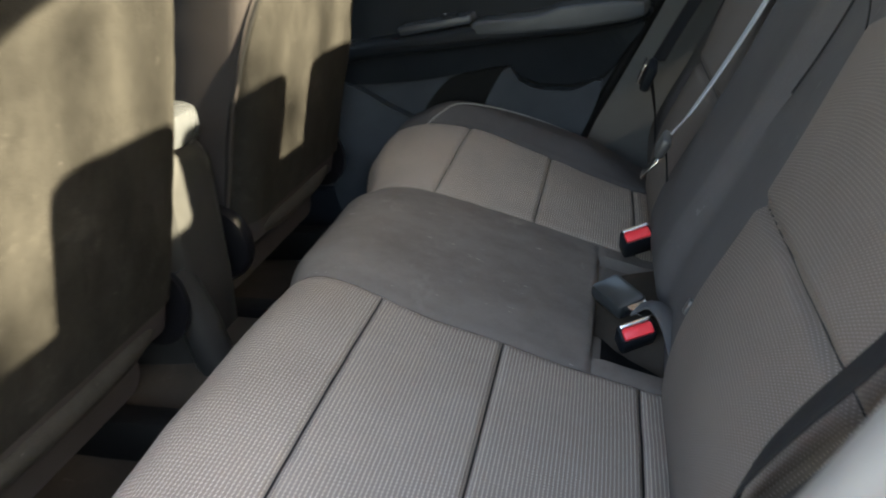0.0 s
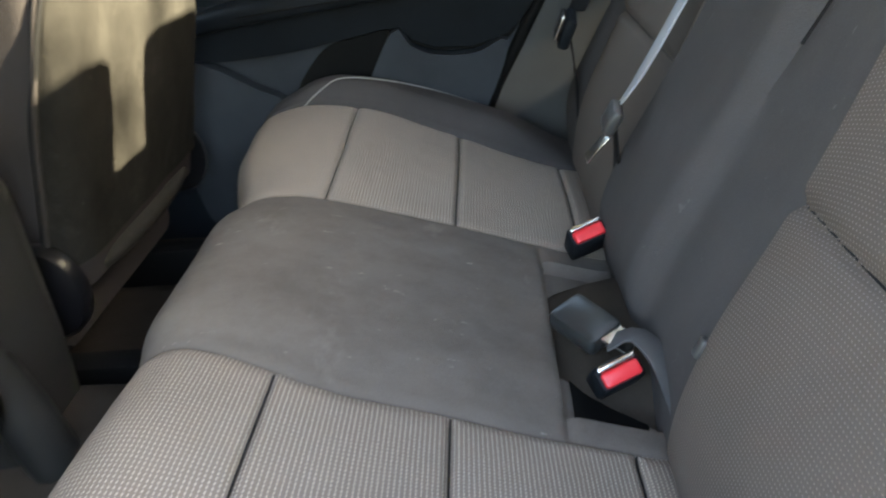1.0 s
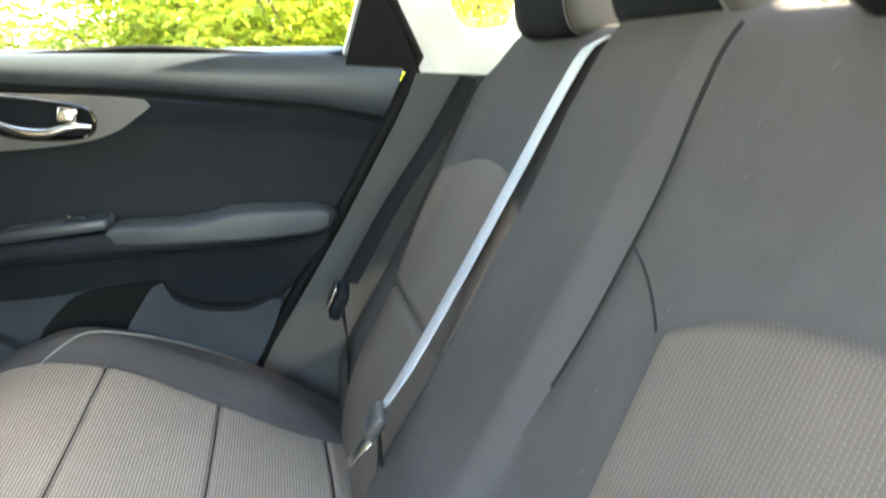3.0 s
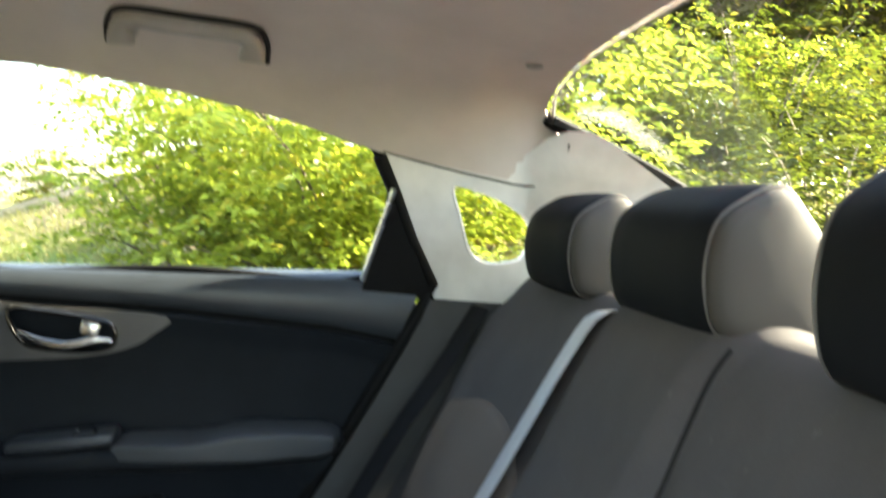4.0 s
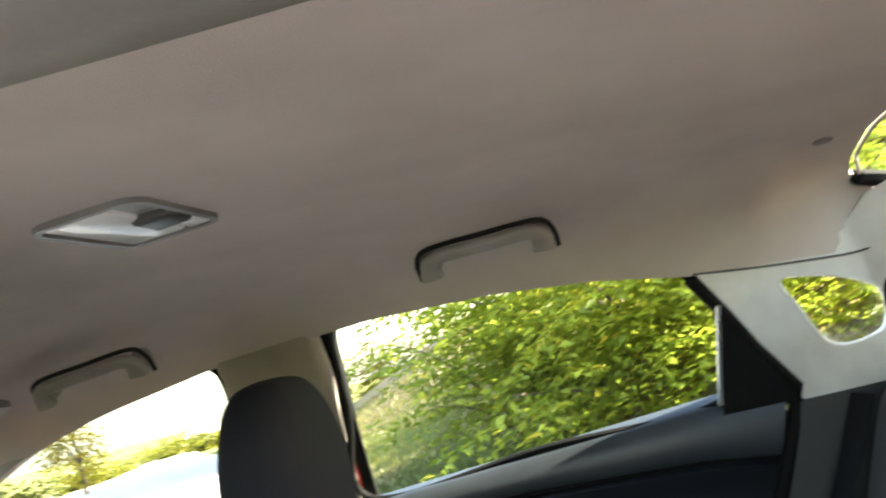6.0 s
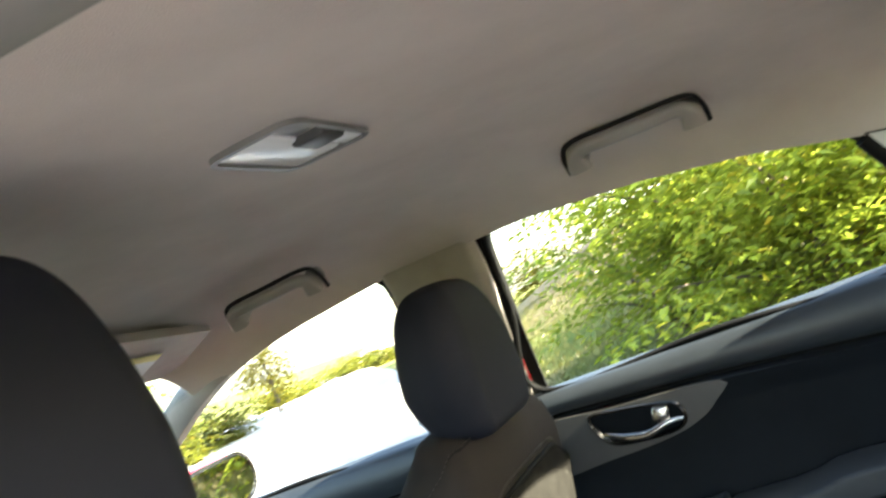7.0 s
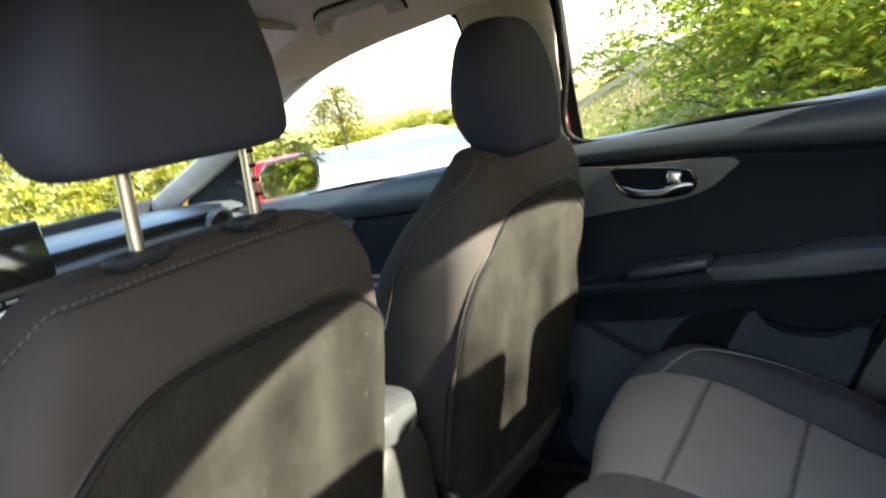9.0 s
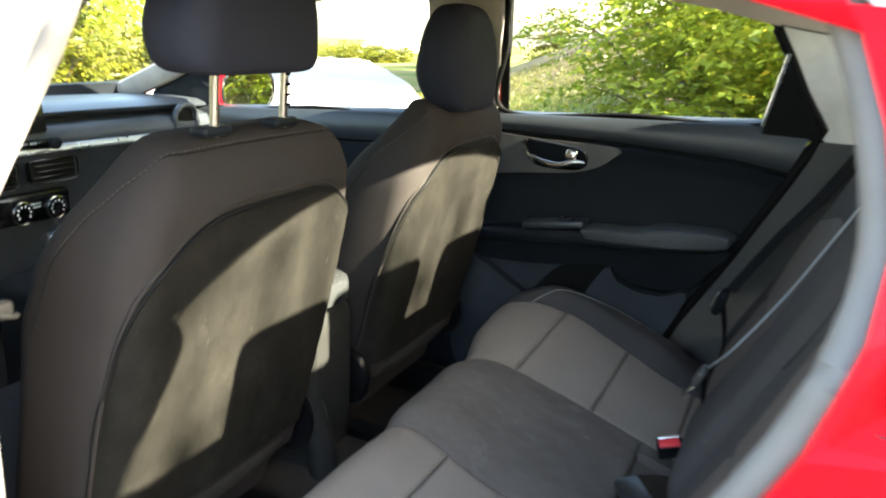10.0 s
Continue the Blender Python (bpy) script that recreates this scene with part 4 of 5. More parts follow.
def back_h(t, y):
    p, _ = along(BACK, t)
    a = abs(y)
    k = sstep(0.42, 0.52, p.z)
    c = abs(y - COLUMN)
    h = k * (0.022 * (1 - sstep(0.088, 0.128, c)) + 0.010 * sstep(0.52, 0.58, a)) - 0.06 * sstep(0.60, 0.68, a) ** 2
    h += groove(c - 0.112, 0.008, 0.013 * k * sstep(1.03, 0.9, p.z) * sstep(0.60, 0.80, p.z))
    h -= 0.02 * sstep(0.62, 0.68, a) + 0.03 * sstep(0.54, 0.66, a) * sstep(0.96, 1.04, p.z)
    h += 0.0018 * noise.noise((p.z * 12, y * 12, 5.1))
    return h


def back_f(u, v):
    y = lerp(-0.68, 0.68, v)
    p, n = along(BACK, u)
    q = p + n * back_h(u, y)
    q.y = y
    return q


part("backrest", sheet(back_f, 110, 150, 0.05), M_CLOTH, bench, "plain dark cloth backrest")


def on_back(z, y, lift=0.0):
    f = float(np.interp(z, [p.z for p in BACK[:160]], np.arange(160))) / (len(BACK) - 1)
    p, n = along(BACK, f)
    q = p + n * (back_h(f, y) + lift)
    q.y = y
    return q


# creases of the middle column and the seam that joins it to the near insert
part("seam", tube([on_back(z, COLUMN - 0.112, 0.001) for z in np.linspace(0.74, 1.035, 40)], 0.0022, 6), M_PIPEDARK, bench)
part("seam", tube([on_back(0.863 - 0.041 * u ** 1.3, lerp(-0.038, -0.130, u ** 0.8), 0.0003) for u in np.linspace(0, 1, 14)], 0.0013, 5), M_PIPEDARK, bench)


def param_z(z):
    f = np.interp(z, [p.z for p in BACK[:160]], np.arange(160))
    return float(f) / (len(BACK) - 1)


def insert_all(s):
    """One woven insert with a shallow cross seam."""
    def f(u, v):
        yy0 = lerp(0.15, 0.52, v)
        z = lerp(0.425, arch(yy0), u)
        yy = lerp(inner_edge(z, s), outer_edge(z, s), v)
        t = param_z(z)
        p, n = along(BACK, t)
        e = min(u, 1 - u, v, 1 - v)
        h = lerp(-0.014, 0.008, sstep(0.0, 0.05, e)) + groove(z - 0.662, 0.006, 0.008)
        q = p + n * (back_h(t, s * yy) + h)
        q.y = s * yy
        return q
    return f


for s in (1, -1):
    f = insert_all(s)
    part("back_insert", sheet(f, 110, 46), M_WOVENSHADED, bench, "woven dotted cloth back insert, coloured darker for shade")
    row = [f((0.662 - 0.425) / (arch(lerp(0.15, 0.52, v)) - 0.425), v) for v in np.linspace(0.03, 0.97, 30)]
    part("seam", tube(row, 0.0013, 5), M_PIPEDARK, bench)


def rear_headrest(y, size, tall, cz):
    cx = 0.478
    prof = smooth2([(-0.052, -0.060), (-0.062, -0.010), (-0.056, 0.042), (-0.032, 0.070), (0.006, 0.090), (0.034, 0.064), (0.066, 0.016), (0.072, -0.030), (0.050, -0.072), (0.0, -0.080), (-0.034, -0.078)], 44)

    def section(dy, k):
        return [(cx + 0.004 + (a - 0.004) * k * size, y + dy * size, cz + b * k * tall) for a, b in prof]
    h = part("headrest", loft([section(dy, k) for dy, k in ((-0.104, 0.955), (-0.098, 0.992), (-0.06, 1.012), (0.0, 1.02), (0.06, 1.012), (0.098, 0.992), (0.104, 0.955))]), M_HEADFRONT, bench, "dark headrest with piping and sides coloured as lit")
    for s in (-1, 1):
        part("side_panel", loft([section(s * dy, k) for dy, k in ((0.102, 0.94), (0.108, 0.935), (0.113, 0.915), (0.117, 0.87), (0.1195, 0.80), (0.121, 0.70), (0.122, 0.56), (0.1226, 0.38), (0.1229, 0.18), (0.123, 0.03))]), M_HEADSIDE, h, "grey cloth side panel, paled for the doorway light on it")
        path = section(s * 0.105, 0.965)
        part("piping", tube([*path, path[0]], 0.0014, 6), M_HEADPIPE, h)
    for s in (-1, 1):
        part("post", tube([(0.478, y + s * 0.055, 1.04), (0.482, y + s * 0.055, 0.98)], 0.006, 10), M_STEEL, h)


for y, size, tall, cz in ((0.412, 0.93, 0.82, 1.104), (0.078, 0.95, 0.82, 1.108), (-0.262, 0.95, 0.92, 1.112)):
    rear_headrest(y, size, tall, cz)


# ---- front seats ----
M_PIPELIP = plain("brown_black_piping", (0.024, 0.021, 0.020), 0.6, spec=0.12)
M_RECLINER = plain("black_recliner_plastic", (0.005, 0.005, 0.006), 0.30, bump=0.05, spec=0.25)
M_SEAM = plain("brown_seam_thread", (0.05, 0.042, 0.038), 0.8)

def seat_x(z):
    return interp([(0.28, -0.515), (0.45, -0.468), (0.54, -0.446), (0.74, -0.395), (0.90, -0.362), (0.97, -0.353), (1.005, -0.358), (1.03, -0.375), (1.045, -0.41)], z)


def seat_w(z):
    return interp([(0.28, 0.20), (0.45, 0.225), (0.60, 0.228), (0.80, 0.232), (0.89, 0.232), (0.935, 0.229), (0.97, 0.224), (0.995, 0.215), (1.015, 0.203), (1.03, 0.188), (1.04, 0.165), (1.045, 0.13)], z)


def build_front_seat(cy, drop):
    st = thing("front_seat", (-0.70, cy, 0.28), "dark cloth front seat with a stained rear panel and headrest", "car seat", "front seats")
    THICK = [(0.36, 0.24), (0.7, 0.235), (0.80, 0.215), (0.88, 0.19), (0.95, 0.148), (1.005, 0.10), (1.03, 0.065), (1.045, 0.03)] if drop else [(0.36, 0.21), (0.80, 0.215), (0.88, 0.195), (0.95, 0.155), (1.005, 0.11), (1.03, 0.075), (1.045, 0.035)]
    def near(z, b):
        """The shoulder towards the open door rounds off sooner."""
        return b * (1 - (0.26 if drop else 0.12) * sstep(0.90, 1.05, z)) if b < 0 else b
    rings = []
    for z in list(np.linspace(0.46, 0.985, 36)) + [1.005, 1.02, 1.032, 1.041, 1.045]:
        th = interp(THICK, z)
        rings.append([(seat_x(z) - th / 2 + a, cy + near(z, b), z) for a, b in rounded(th, 2 * seat_w(z), min(0.05, th * 0.42), 8)])
    part("backrest", loft(rings), M_SIDE, st, "plain dark cloth backrest")

    def topz(w):
        return 0.60 + 0.365 * max(0.0, 1 - abs(w) ** (4.5 if w < 0 else 8.0)) ** 0.4

    def panel(u, v):
        w = math.sin(math.pi * (v - 0.5))
        z = lerp(0.495, topz(w), u)
        edge_w = seat_w(min(z, 0.93)) + 0.004
        R = 0.05
        flat = edge_w - R
        arc = lerp(1.25, 0.5, sstep(0.86, 0.97, z)) * R
        sft = abs(w) * (flat + arc)
        ang = max(0.0, sft - flat) / R
        yy = min(sft, flat) + R * math.sin(ang)
        e = min(u * 3, (topz(w) - z) * 1.6, (1 - abs(w)) * 0.6)
        wave = 0.002 * noise.noise((z * 11, w * 3 + cy, 2.0)) + 0.0015 * noise.noise((z * 27, w * 8 + cy, 5.0))
        return (seat_x(z) - R * (1 - math.cos(ang)) + lerp(-0.008, 0.005, sstep(0.0, 0.03, e)) + wave, cy + math.copysign(yy, w), z)
    rp = part("rear_panel", sheet(panel, 70, 72), M_SEATBACK, st, "scuffed brownish cloth rear panel")
    pipe = [panel(0.99 * k / 12, 0.004) for k in range(12)] + [panel(0.99, lerp(0.004, 0.996, k / 80)) for k in range(81)] + [panel(0.99 * (1 - k / 12), 0.996) for k in range(1, 13)]
    part("piping", tube([(a + 0.004, b, c) for a, b, c in pipe], 0.0034, 8), M_PIPELIP, rp, "raised seam piping")
    lip = [panel(0.95 * k / 12, 0.035) for k in range(12)] + [panel(0.965, lerp(0.035, 0.965, k / 80)) for k in range(81)] + [panel(0.95 * (1 - k / 12), 0.965) for k in range(1, 13)]
    part("gap", tube([(a - 0.001, b, c) for a, b, c in lip], 0.0036, 6), M_RUBBER, rp)
    # stitched seam along the crown of the backrest
    def surface_x(z, dy):
        th = interp(THICK, z)
        r = min(0.05, th * 0.42)
        dd = min(r, max(0.0, abs(dy) - (seat_w(z) - r)))
        return seat_x(z) - (r - math.sqrt(r * r - dd * dd))

    def flank(z, way):
        """A point on the backrest's side, near its front low down and near the rear edge at the crown."""
        r = min(0.05, interp(THICK, z) * 0.42)
        th = interp(THICK, z)
        off = min(th - r, interp([(0.80, 0.16), (0.90, 0.135), (0.96, 0.09), (1.0, 0.045), (1.02, 0.015), (1.028, 0.008)], z))
        k = seat_w(z) if off >= r else seat_w(z) - r + math.sqrt(max(0.0, r * r - (r - off) ** 2))
        return (seat_x(z) - off + 0.0006, cy + near(z, way * (k + 0.0008)), z)
    zs = np.linspace(0.80, 1.028, 40)
    cr = [flank(z, -1) for z in zs]
    cr += [(surface_x(1.03, dy) + 0.0014, cy + near(1.03, dy), 1.0295 + 0.003 * (1 - (dy / 0.19) ** 2)) for dy in np.linspace(-0.172, 0.172, 60)]
    cr += [flank(z, 1) for z in zs[::-1]]
    cr = [tuple(p) for p in curve_at(cr[::3], 241)]
    stitches = bmesh.new()
    for k in range(0, 238, 2):
        bit = tube([cr[k], cr[k + 1]], 0.0009, 5)
        me = bpy.data.meshes.new("tmp")
        bit.to_mesh(me)
        bit.free()
        stitches.from_mesh(me)
        bpy.data.meshes.remove(me)
    part("stitching", stitches, M_SEAM, st, "row of pale brown stitches")
    part("seam", tube([(a - 0.0006, b, c - 0.003) for a, b, c in cr], 0.0014, 5), M_PIPEDARK, st)
    val = []
    for w in np.linspace(-1, 1, 14):
        val.append((-0.472 - 0.03 * w ** 4, cy + w * 0.212, 0.482 - 0.012 * (1 - w * w)))
    part("lower_hem", tube(val, 0.021, 10), M_FELT, st, "grey-brown felt hem")
    # squab and base
    rings = []
    for x, zb, zt, hw in ((-0.53, 0.36, 0.42, 0.20), (-0.55, 0.345, 0.455, 0.222), (-0.62, 0.34, 0.475, 0.235), (-0.80, 0.33, 0.50, 0.24), (-0.95, 0.34, 0.52, 0.235), (-1.0, 0.37, 0.50, 0.22), (-1.015, 0.40, 0.46, 0.19)):
        rings.append([(x, cy + a, (zb + zt) / 2 + b) for a, b in rounded(2 * hw, zt - zb, 0.05, 6)])
    part("seat_cushion", loft(rings), M_SIDE, st)
    for s in (-1, 1):
        part("rail", block((-0.72, cy + s * 0.17, 0.295), (0.62, 0.045, 0.07), 0.006), M_RUBBER, st)
        rings = []
        for k, (dy, r) in enumerate(((0.0, 0.052), (0.010, 0.052), (0.018, 0.047), (0.022, 0.034), (0.023, 0.01))):
            rings.append([(-0.505 + r * 1.05 * math.cos(q), cy + s * (0.226 + dy), 0.475 + r * 1.25 * math.sin(q)) for q in np.linspace(0, 2 * math.pi, 25)[:-1]])
        part("recliner_cover", loft(rings), M_RECLINER, st, "black plastic recliner cover")
    # headrest and posts
    rings = []
    HEAD = curve_at([(0.050, 0.020, 1.117), (0.108, 0.036, 1.118), (0.130, 0.047, 1.124), (0.135, 0.052, 1.140), (0.127, 0.055, 1.18), (0.115, 0.055, 1.21), (0.102, 0.053, 1.24), (0.088, 0.047, 1.27), (0.073, 0.038, 1.290), (0.054, 0.026, 1.302), (0.020, 0.010, 1.307)], 44)
    for hw, hd, z in HEAD:
        xo = 0.010 * sstep(1.12, 1.25, z)
        inner = lerp(0.30, 1.0, sstep(1.095, 1.25, z) ** 0.6) if drop else lerp(0.74, 1.0, math.sqrt(sstep(1.112, 1.18, z)))
        chin = lerp(0.35, 1.0, math.sqrt(sstep(1.108, 1.20, z))) if drop else 1.0
        rings.append([(-0.388 + xo + (a * chin if a < 0 else a), cy - 0.022 + b * lerp(inner, 1.0, sstep(-hw, hw, b)), 1.118 + (z - 1.118) * 1.12 - drop) for a, b in rounded(2 * hd, 2 * hw, min(hd, hw) * 0.8, 12)])
    hr = part("headrest", loft(rings), M_HEADCLOTH, st, "smooth dark cloth headrest")
    for s in (-1, 1):
        part("post", tube([(-0.380, cy + s * 0.070, 1.13 - drop * 0.8), (-0.386, cy + s * 0.070, 1.040)], 0.0062, 12), M_STEEL, hr, "bare steel post")
        part("guide", block((-0.390, cy + s * 0.070, 1.047), (0.030, 0.052, 0.014), 0.006), M_DOOR, st)
        if s > 0 and drop:
            part("guide_button", block((-0.362, cy + s * 0.100, 1.038), (0.012, 0.030, 0.008), 0.003), M_BUTTON, st, "red guide button")
            part("guide_trim", block((-0.360, cy + s * 0.060, 1.040), (0.010, 0.040, 0.005), 0.002), M_CHROME, st, "chrome guide trim")
        if s > 0 and drop == 0:
            for k in range(4):
                part("notch", block((-0.3755, cy + s * 0.070, 1.072 + 0.014 * k), (0.004, 0.008, 0.004), 0.001), M_RUBBER, hr)
    return st


FRONT_Y = 0.335
build_front_seat(-FRONT_Y, 0.0)
build_front_seat(FRONT_Y, 0.095)


# ---- belts and buckles ----
def belt(path, width, up, mat, label, loc):
    b = thing("seat_belt", loc, label, "seat belt")
    part("webbing", tube(curve_at(path, 30), 0, flat=(width, 0.0025, up)), mat, b)
    return b


cb = belt([(0.485, 0.245, 1.036), (0.440, 0.245, 1.030), (0.410, 0.245, 0.985), (0.360, 0.245, 0.885), (0.300, 0.238, 0.770), (0.228, 0.195, 0.665), (0.193, 0.162, 0.632)], 0.044, (-0.85, 0.1, 0.45), M_BELT, "seat belt webbing coloured pale grey for its sky gloss, with a chrome tongue", (0.3, 0.25, 0.7))
part("tongue", block((0.186, 0.153, 0.624), (0.014, 0.038, 0.032), 0.005, (12, 26, 0)), M_PLATE, cb)
part("tongue_plate", block((0.168, 0.144, 0.594), (0.003, 0.018, 0.040), 0.0012, (18, 35, 10)), M_CHROME, cb, "chrome latch plate")
part("webbing", tube(curve_at([(0.190, 0.165, 0.620), (0.195, 0.172, 0.56), (0.192, 0.175, 0.49)], 10), 0, flat=(0.040, 0.0025, (-0.9, 0, 0.2))), M_BELTDARK, cb)
rb = belt([(0.398, 0.660, 0.980), (0.338, 0.636, 0.88), (0.264, 0.590, 0.78), (0.192, 0.535, 0.668)], 0.044, (-0.8, -0.4, 0.3), M_BELTDARK, "black seat belt hanging beside the door pillar", (0.25, 0.6, 0.6))
part("tongue", block((0.176, 0.520, 0.645), (0.018, 0.050, 0.050), 0.006, (15, 20, 0)), M_DOOR, rb)
part("tongue_plate", block((0.164, 0.512, 0.655), (0.005, 0.034, 0.040), 0.002, (15, 20, 0)), M_CHROME, rb)
part("webbing", tube(curve_at([(0.180, 0.525, 0.64), (0.192, 0.545, 0.56), (0.192, 0.55, 0.46)], 10), 0, flat=(0.040, 0.0025, (-0.9, 0, 0.2))), M_BELTDARK, rb)
belt([(0.345, -0.66, 1.02), (0.315, -0.63, 0.90), (0.262, -0.58, 0.76), (0.205, -0.535, 0.62), (0.185, -0.53, 0.50)], 0.048, (-0.8, 0.4, 0.3), M_BELTDARK, "black seat belt hanging beside the open doorway", (0.25, -0.6, 0.6))


def buckle(c, rot, label):
    b = thing("seat_belt_buckle", c, label, "buckle")
    m = Matrix.Translation(c) @ Euler([radians(a) for a in rot]).to_matrix().to_4x4()

    def put(bm):
        bmesh.ops.transform(bm, matrix=m, verts=bm.verts)
        return bm
    part("case", put(block((0, 0, -0.012), (0.026, 0.044, 0.055), 0.005)), M_DOOR, b)
    part("button", put(block((0.003, 0, 0.0165), (0.015, 0.037, 0.009), 0.003)), M_BUTTON, b, "red release button")
    part("slot_rim", put(block((-0.008, 0, 0.0165), (0.006, 0.038, 0.007), 0.002)), M_CHROME, b)
    return b


buckle((0.153, 0.128, 0.490), (18, 40, -62), "black buckle with a red button, standing in the seat gap")
buckle((0.150, -0.106, 0.466), (18, 40, -60), "black buckle with a red button, lying in the seat recess")
M_BELTGREY = plain("dark_grey_webbing", (0.045, 0.045, 0.047), 0.5, grain=900, bump=0.4)
M_LAP = plain("dark_grey_gloss_plastic", (0.020, 0.022, 0.023), 0.34, bump=0.08)
lap = thing("lap_belt_end", (0.13, -0.06, 0.475), "black plastic lap belt end lying across the buckle", "buckle")
part("case", block((0.128, -0.050, 0.486), (0.060, 0.044, 0.022), 0.006, (8, 10, -50)), M_LAP, lap)
part("tongue_plate", block((0.158, -0.076, 0.484), (0.030, 0.028, 0.004), 0.0015, (8, 14, -38)), M_CHROME, lap)
part("webbing", tube(curve_at([(0.146, -0.080, 0.482), (0.170, -0.088, 0.496), (0.188, -0.115, 0.486), (0.196, -0.150, 0.470), (0.202, -0.17, 0.44)], 14), 0, flat=(0.026, 0.003, (0.1, 0, 1))), M_BELTGREY, lap)
anchor = thing("seat_anchor_button", (0.205, -0.185, 0.546), "small grey plastic anchor button on the backrest", "button")
part("cap", block((0.200, -0.185, 0.548), (0.006, 0.010, 0.018), 0.002, (0, 25, 0)), M_PLATE, anchor)


M_GRIPSHADE = plain("handle_shadow_dark", (0.022, 0.021, 0.020), 0.7, spec=0.1)
M_BEZEL = plain("grey_lamp_bezel", (0.20, 0.19, 0.18), 0.4)


# ---- grab handles, lamp, visor, clips ----
def strap(path, widths, thick, up):
    """A rounded bar along a path, with its own width at every point; up is the way its thickness points."""
    P = [Vector(p) for p in path]
    rings = []
    for i, p in enumerate(P):
        d = (P[min(i + 1, len(P) - 1)] - P[max(i - 1, 0)]).normalized()
        a = d.cross(up).normalized()
        rings.append([p + a * x + up * y for x, y in rounded(widths[i], thick, thick * 0.44, 5)])
    return loft(rings)


def grab_handle(xc, y, z, half, tilt, slope=52.0):
    """A folded grab handle: a grip bar with two turned-down ends and feet that run into the headliner."""
    g = thing("grab_handle", (xc, y, z), "grey plastic grab handle on the roof rail", "grab handle", "grab handles")
    along_x = Vector((math.cos(radians(tilt)), 0, math.sin(radians(tilt))))
    out = Vector((0, math.cos(radians(slope)), -math.sin(radians(slope))))
    up = along_x.cross(out).normalized()
    if up.z < 0:
        up = -up
    o = Vector((xc, y, z))

    def at(a, b, c=0.0):
        return o + along_x * a + out * b + up * c
    h = half - 0.015
    pts = [at(-h, 0.026), at(-h, 0.015), at(-h + 0.003, 0.001), at(-h + 0.018, -0.007, -0.002), at(-h * 0.4, -0.008, -0.004), at(h * 0.4, -0.008, -0.004), at(h - 0.018, -0.007, -0.002), at(h - 0.003, 0.001), at(h, 0.015), at(h, 0.026)]
    path = curve_at(pts, 60)
    wid = [lerp(0.034, 0.021, sstep(0.0, 0.16, min(k, 59 - k) / 59)) for k in range(60)]
    part("bar", strap(path, wid, 0.017, up), M_GRIP, g)
    rim = curve_at([at(-half - 0.004, 0.034, 0.010), at(-half - 0.003, 0.006, 0.012), at(-half + 0.016, -0.013, 0.014), at(0, -0.0145, 0.014), at(half - 0.016, -0.013, 0.014), at(half + 0.003, 0.006, 0.012), at(half + 0.004, 0.034, 0.010)], 50)
    part("recess", tube(rim, 0.0036, 8), M_GRIPSHADE, g, "dark tube standing for the shadow round the folded grip")
    for k in (-1, 1):
        rings = [[at(k * h + a, 0.015 + b, c) for a, b in rounded(0.031 * m, 0.026 * m, 0.009, 4)] for c, m in ((-0.004, 0.9), (0.008, 1.0), (0.030, 1.05))]
        part("foot", loft(rings), M_GRIP, g)
    return g


grab_handle(-0.072, 0.418, 1.332, 0.096, -1.0)
grab_handle(-0.714, 0.412, 1.313, 0.098, 3.0)

LX, LY, LZ = -0.290, -0.054, 1.379
lamp = thing("dome_lamp", (LX, LY, LZ), "rectangular ceiling lamp with a frosted lens and a switch, unlit", "lamp")
part("bezel", plate(rounded(0.100, 0.140, 0.020, 6), [rounded(0.088, 0.128, 0.014, 6)], lambda u, v, d: (LX + u, LY + v, LZ + d), 0.016), M_BEZEL, lamp, smooth=False)
part("lens", block((LX - 0.014, LY, LZ + 0.008), (0.058, 0.126, 0.014), 0.005), M_LENS, lamp, "frosted clear lens")
part("lens", block((LX + 0.029, LY + 0.046, LZ + 0.008), (0.026, 0.034, 0.014), 0.004), M_LENS, lamp)
part("switch", block((LX + 0.024, LY + 0.006, LZ + 0.005), (0.036, 0.040, 0.016), 0.004), M_PLATE, lamp, "dark rocker switch")
part("switch_bed", block((LX + 0.029, LY - 0.040, LZ + 0.010), (0.026, 0.046, 0.012), 0.003), M_BEZEL, lamp)

for (x, y) in ((0.372, 0.365), (0.345, -0.06)):
    p = ceiling_point(x, y / 0.6)
    c = thing("trim_clip", p, "round dark plastic clip in the headliner", "clip", "headliner clips")
    rings = [[(p.x + r * math.cos(q), p.y + r * math.sin(q), p.z - dz) for q in np.linspace(0, 2 * math.pi, 17)[:-1]] for r, dz in ((0.012, -0.002), (0.012, 0.002), (0.009, 0.004), (0.003, 0.005))]
    part("cap", loft(rings), M_BEZEL, c)

visor = thing("sun_visor", (-1.0, 0.33, 1.29), "pale folded sun visor with a yellow and white label", "sun visor")
V4 = [Vector(p) for p in ((-0.895, 0.12, 1.334), (-0.895, 0.465, 1.306), (-1.10, 0.545, 1.258), (-1.10, 0.12, 1.286))]


def visor_f(off):
    def f(u, v):
        e = 0.0
        p = V4[0].lerp(V4[1], u).lerp(V4[3].lerp(V4[2], u), v)
        return p + Vector((0, 0, off))
    return f


part("panel", sheet(visor_f(0), 12, 12, -0.016), M_TRIMDIM, visor)
part("label_strip", sheet(lambda u, v: visor_f(-0.004)(lerp(0.25, 0.75, u), lerp(0.30, 0.42, v)), 2, 2, 0.001), M_LEAFLABEL, visor, "yellow warning label")
part("label_strip", sheet(lambda u, v: visor_f(-0.004)(lerp(0.25, 0.75, u), lerp(0.42, 0.72, v)), 2, 2, 0.001), M_LENS, visor, "white warning label")


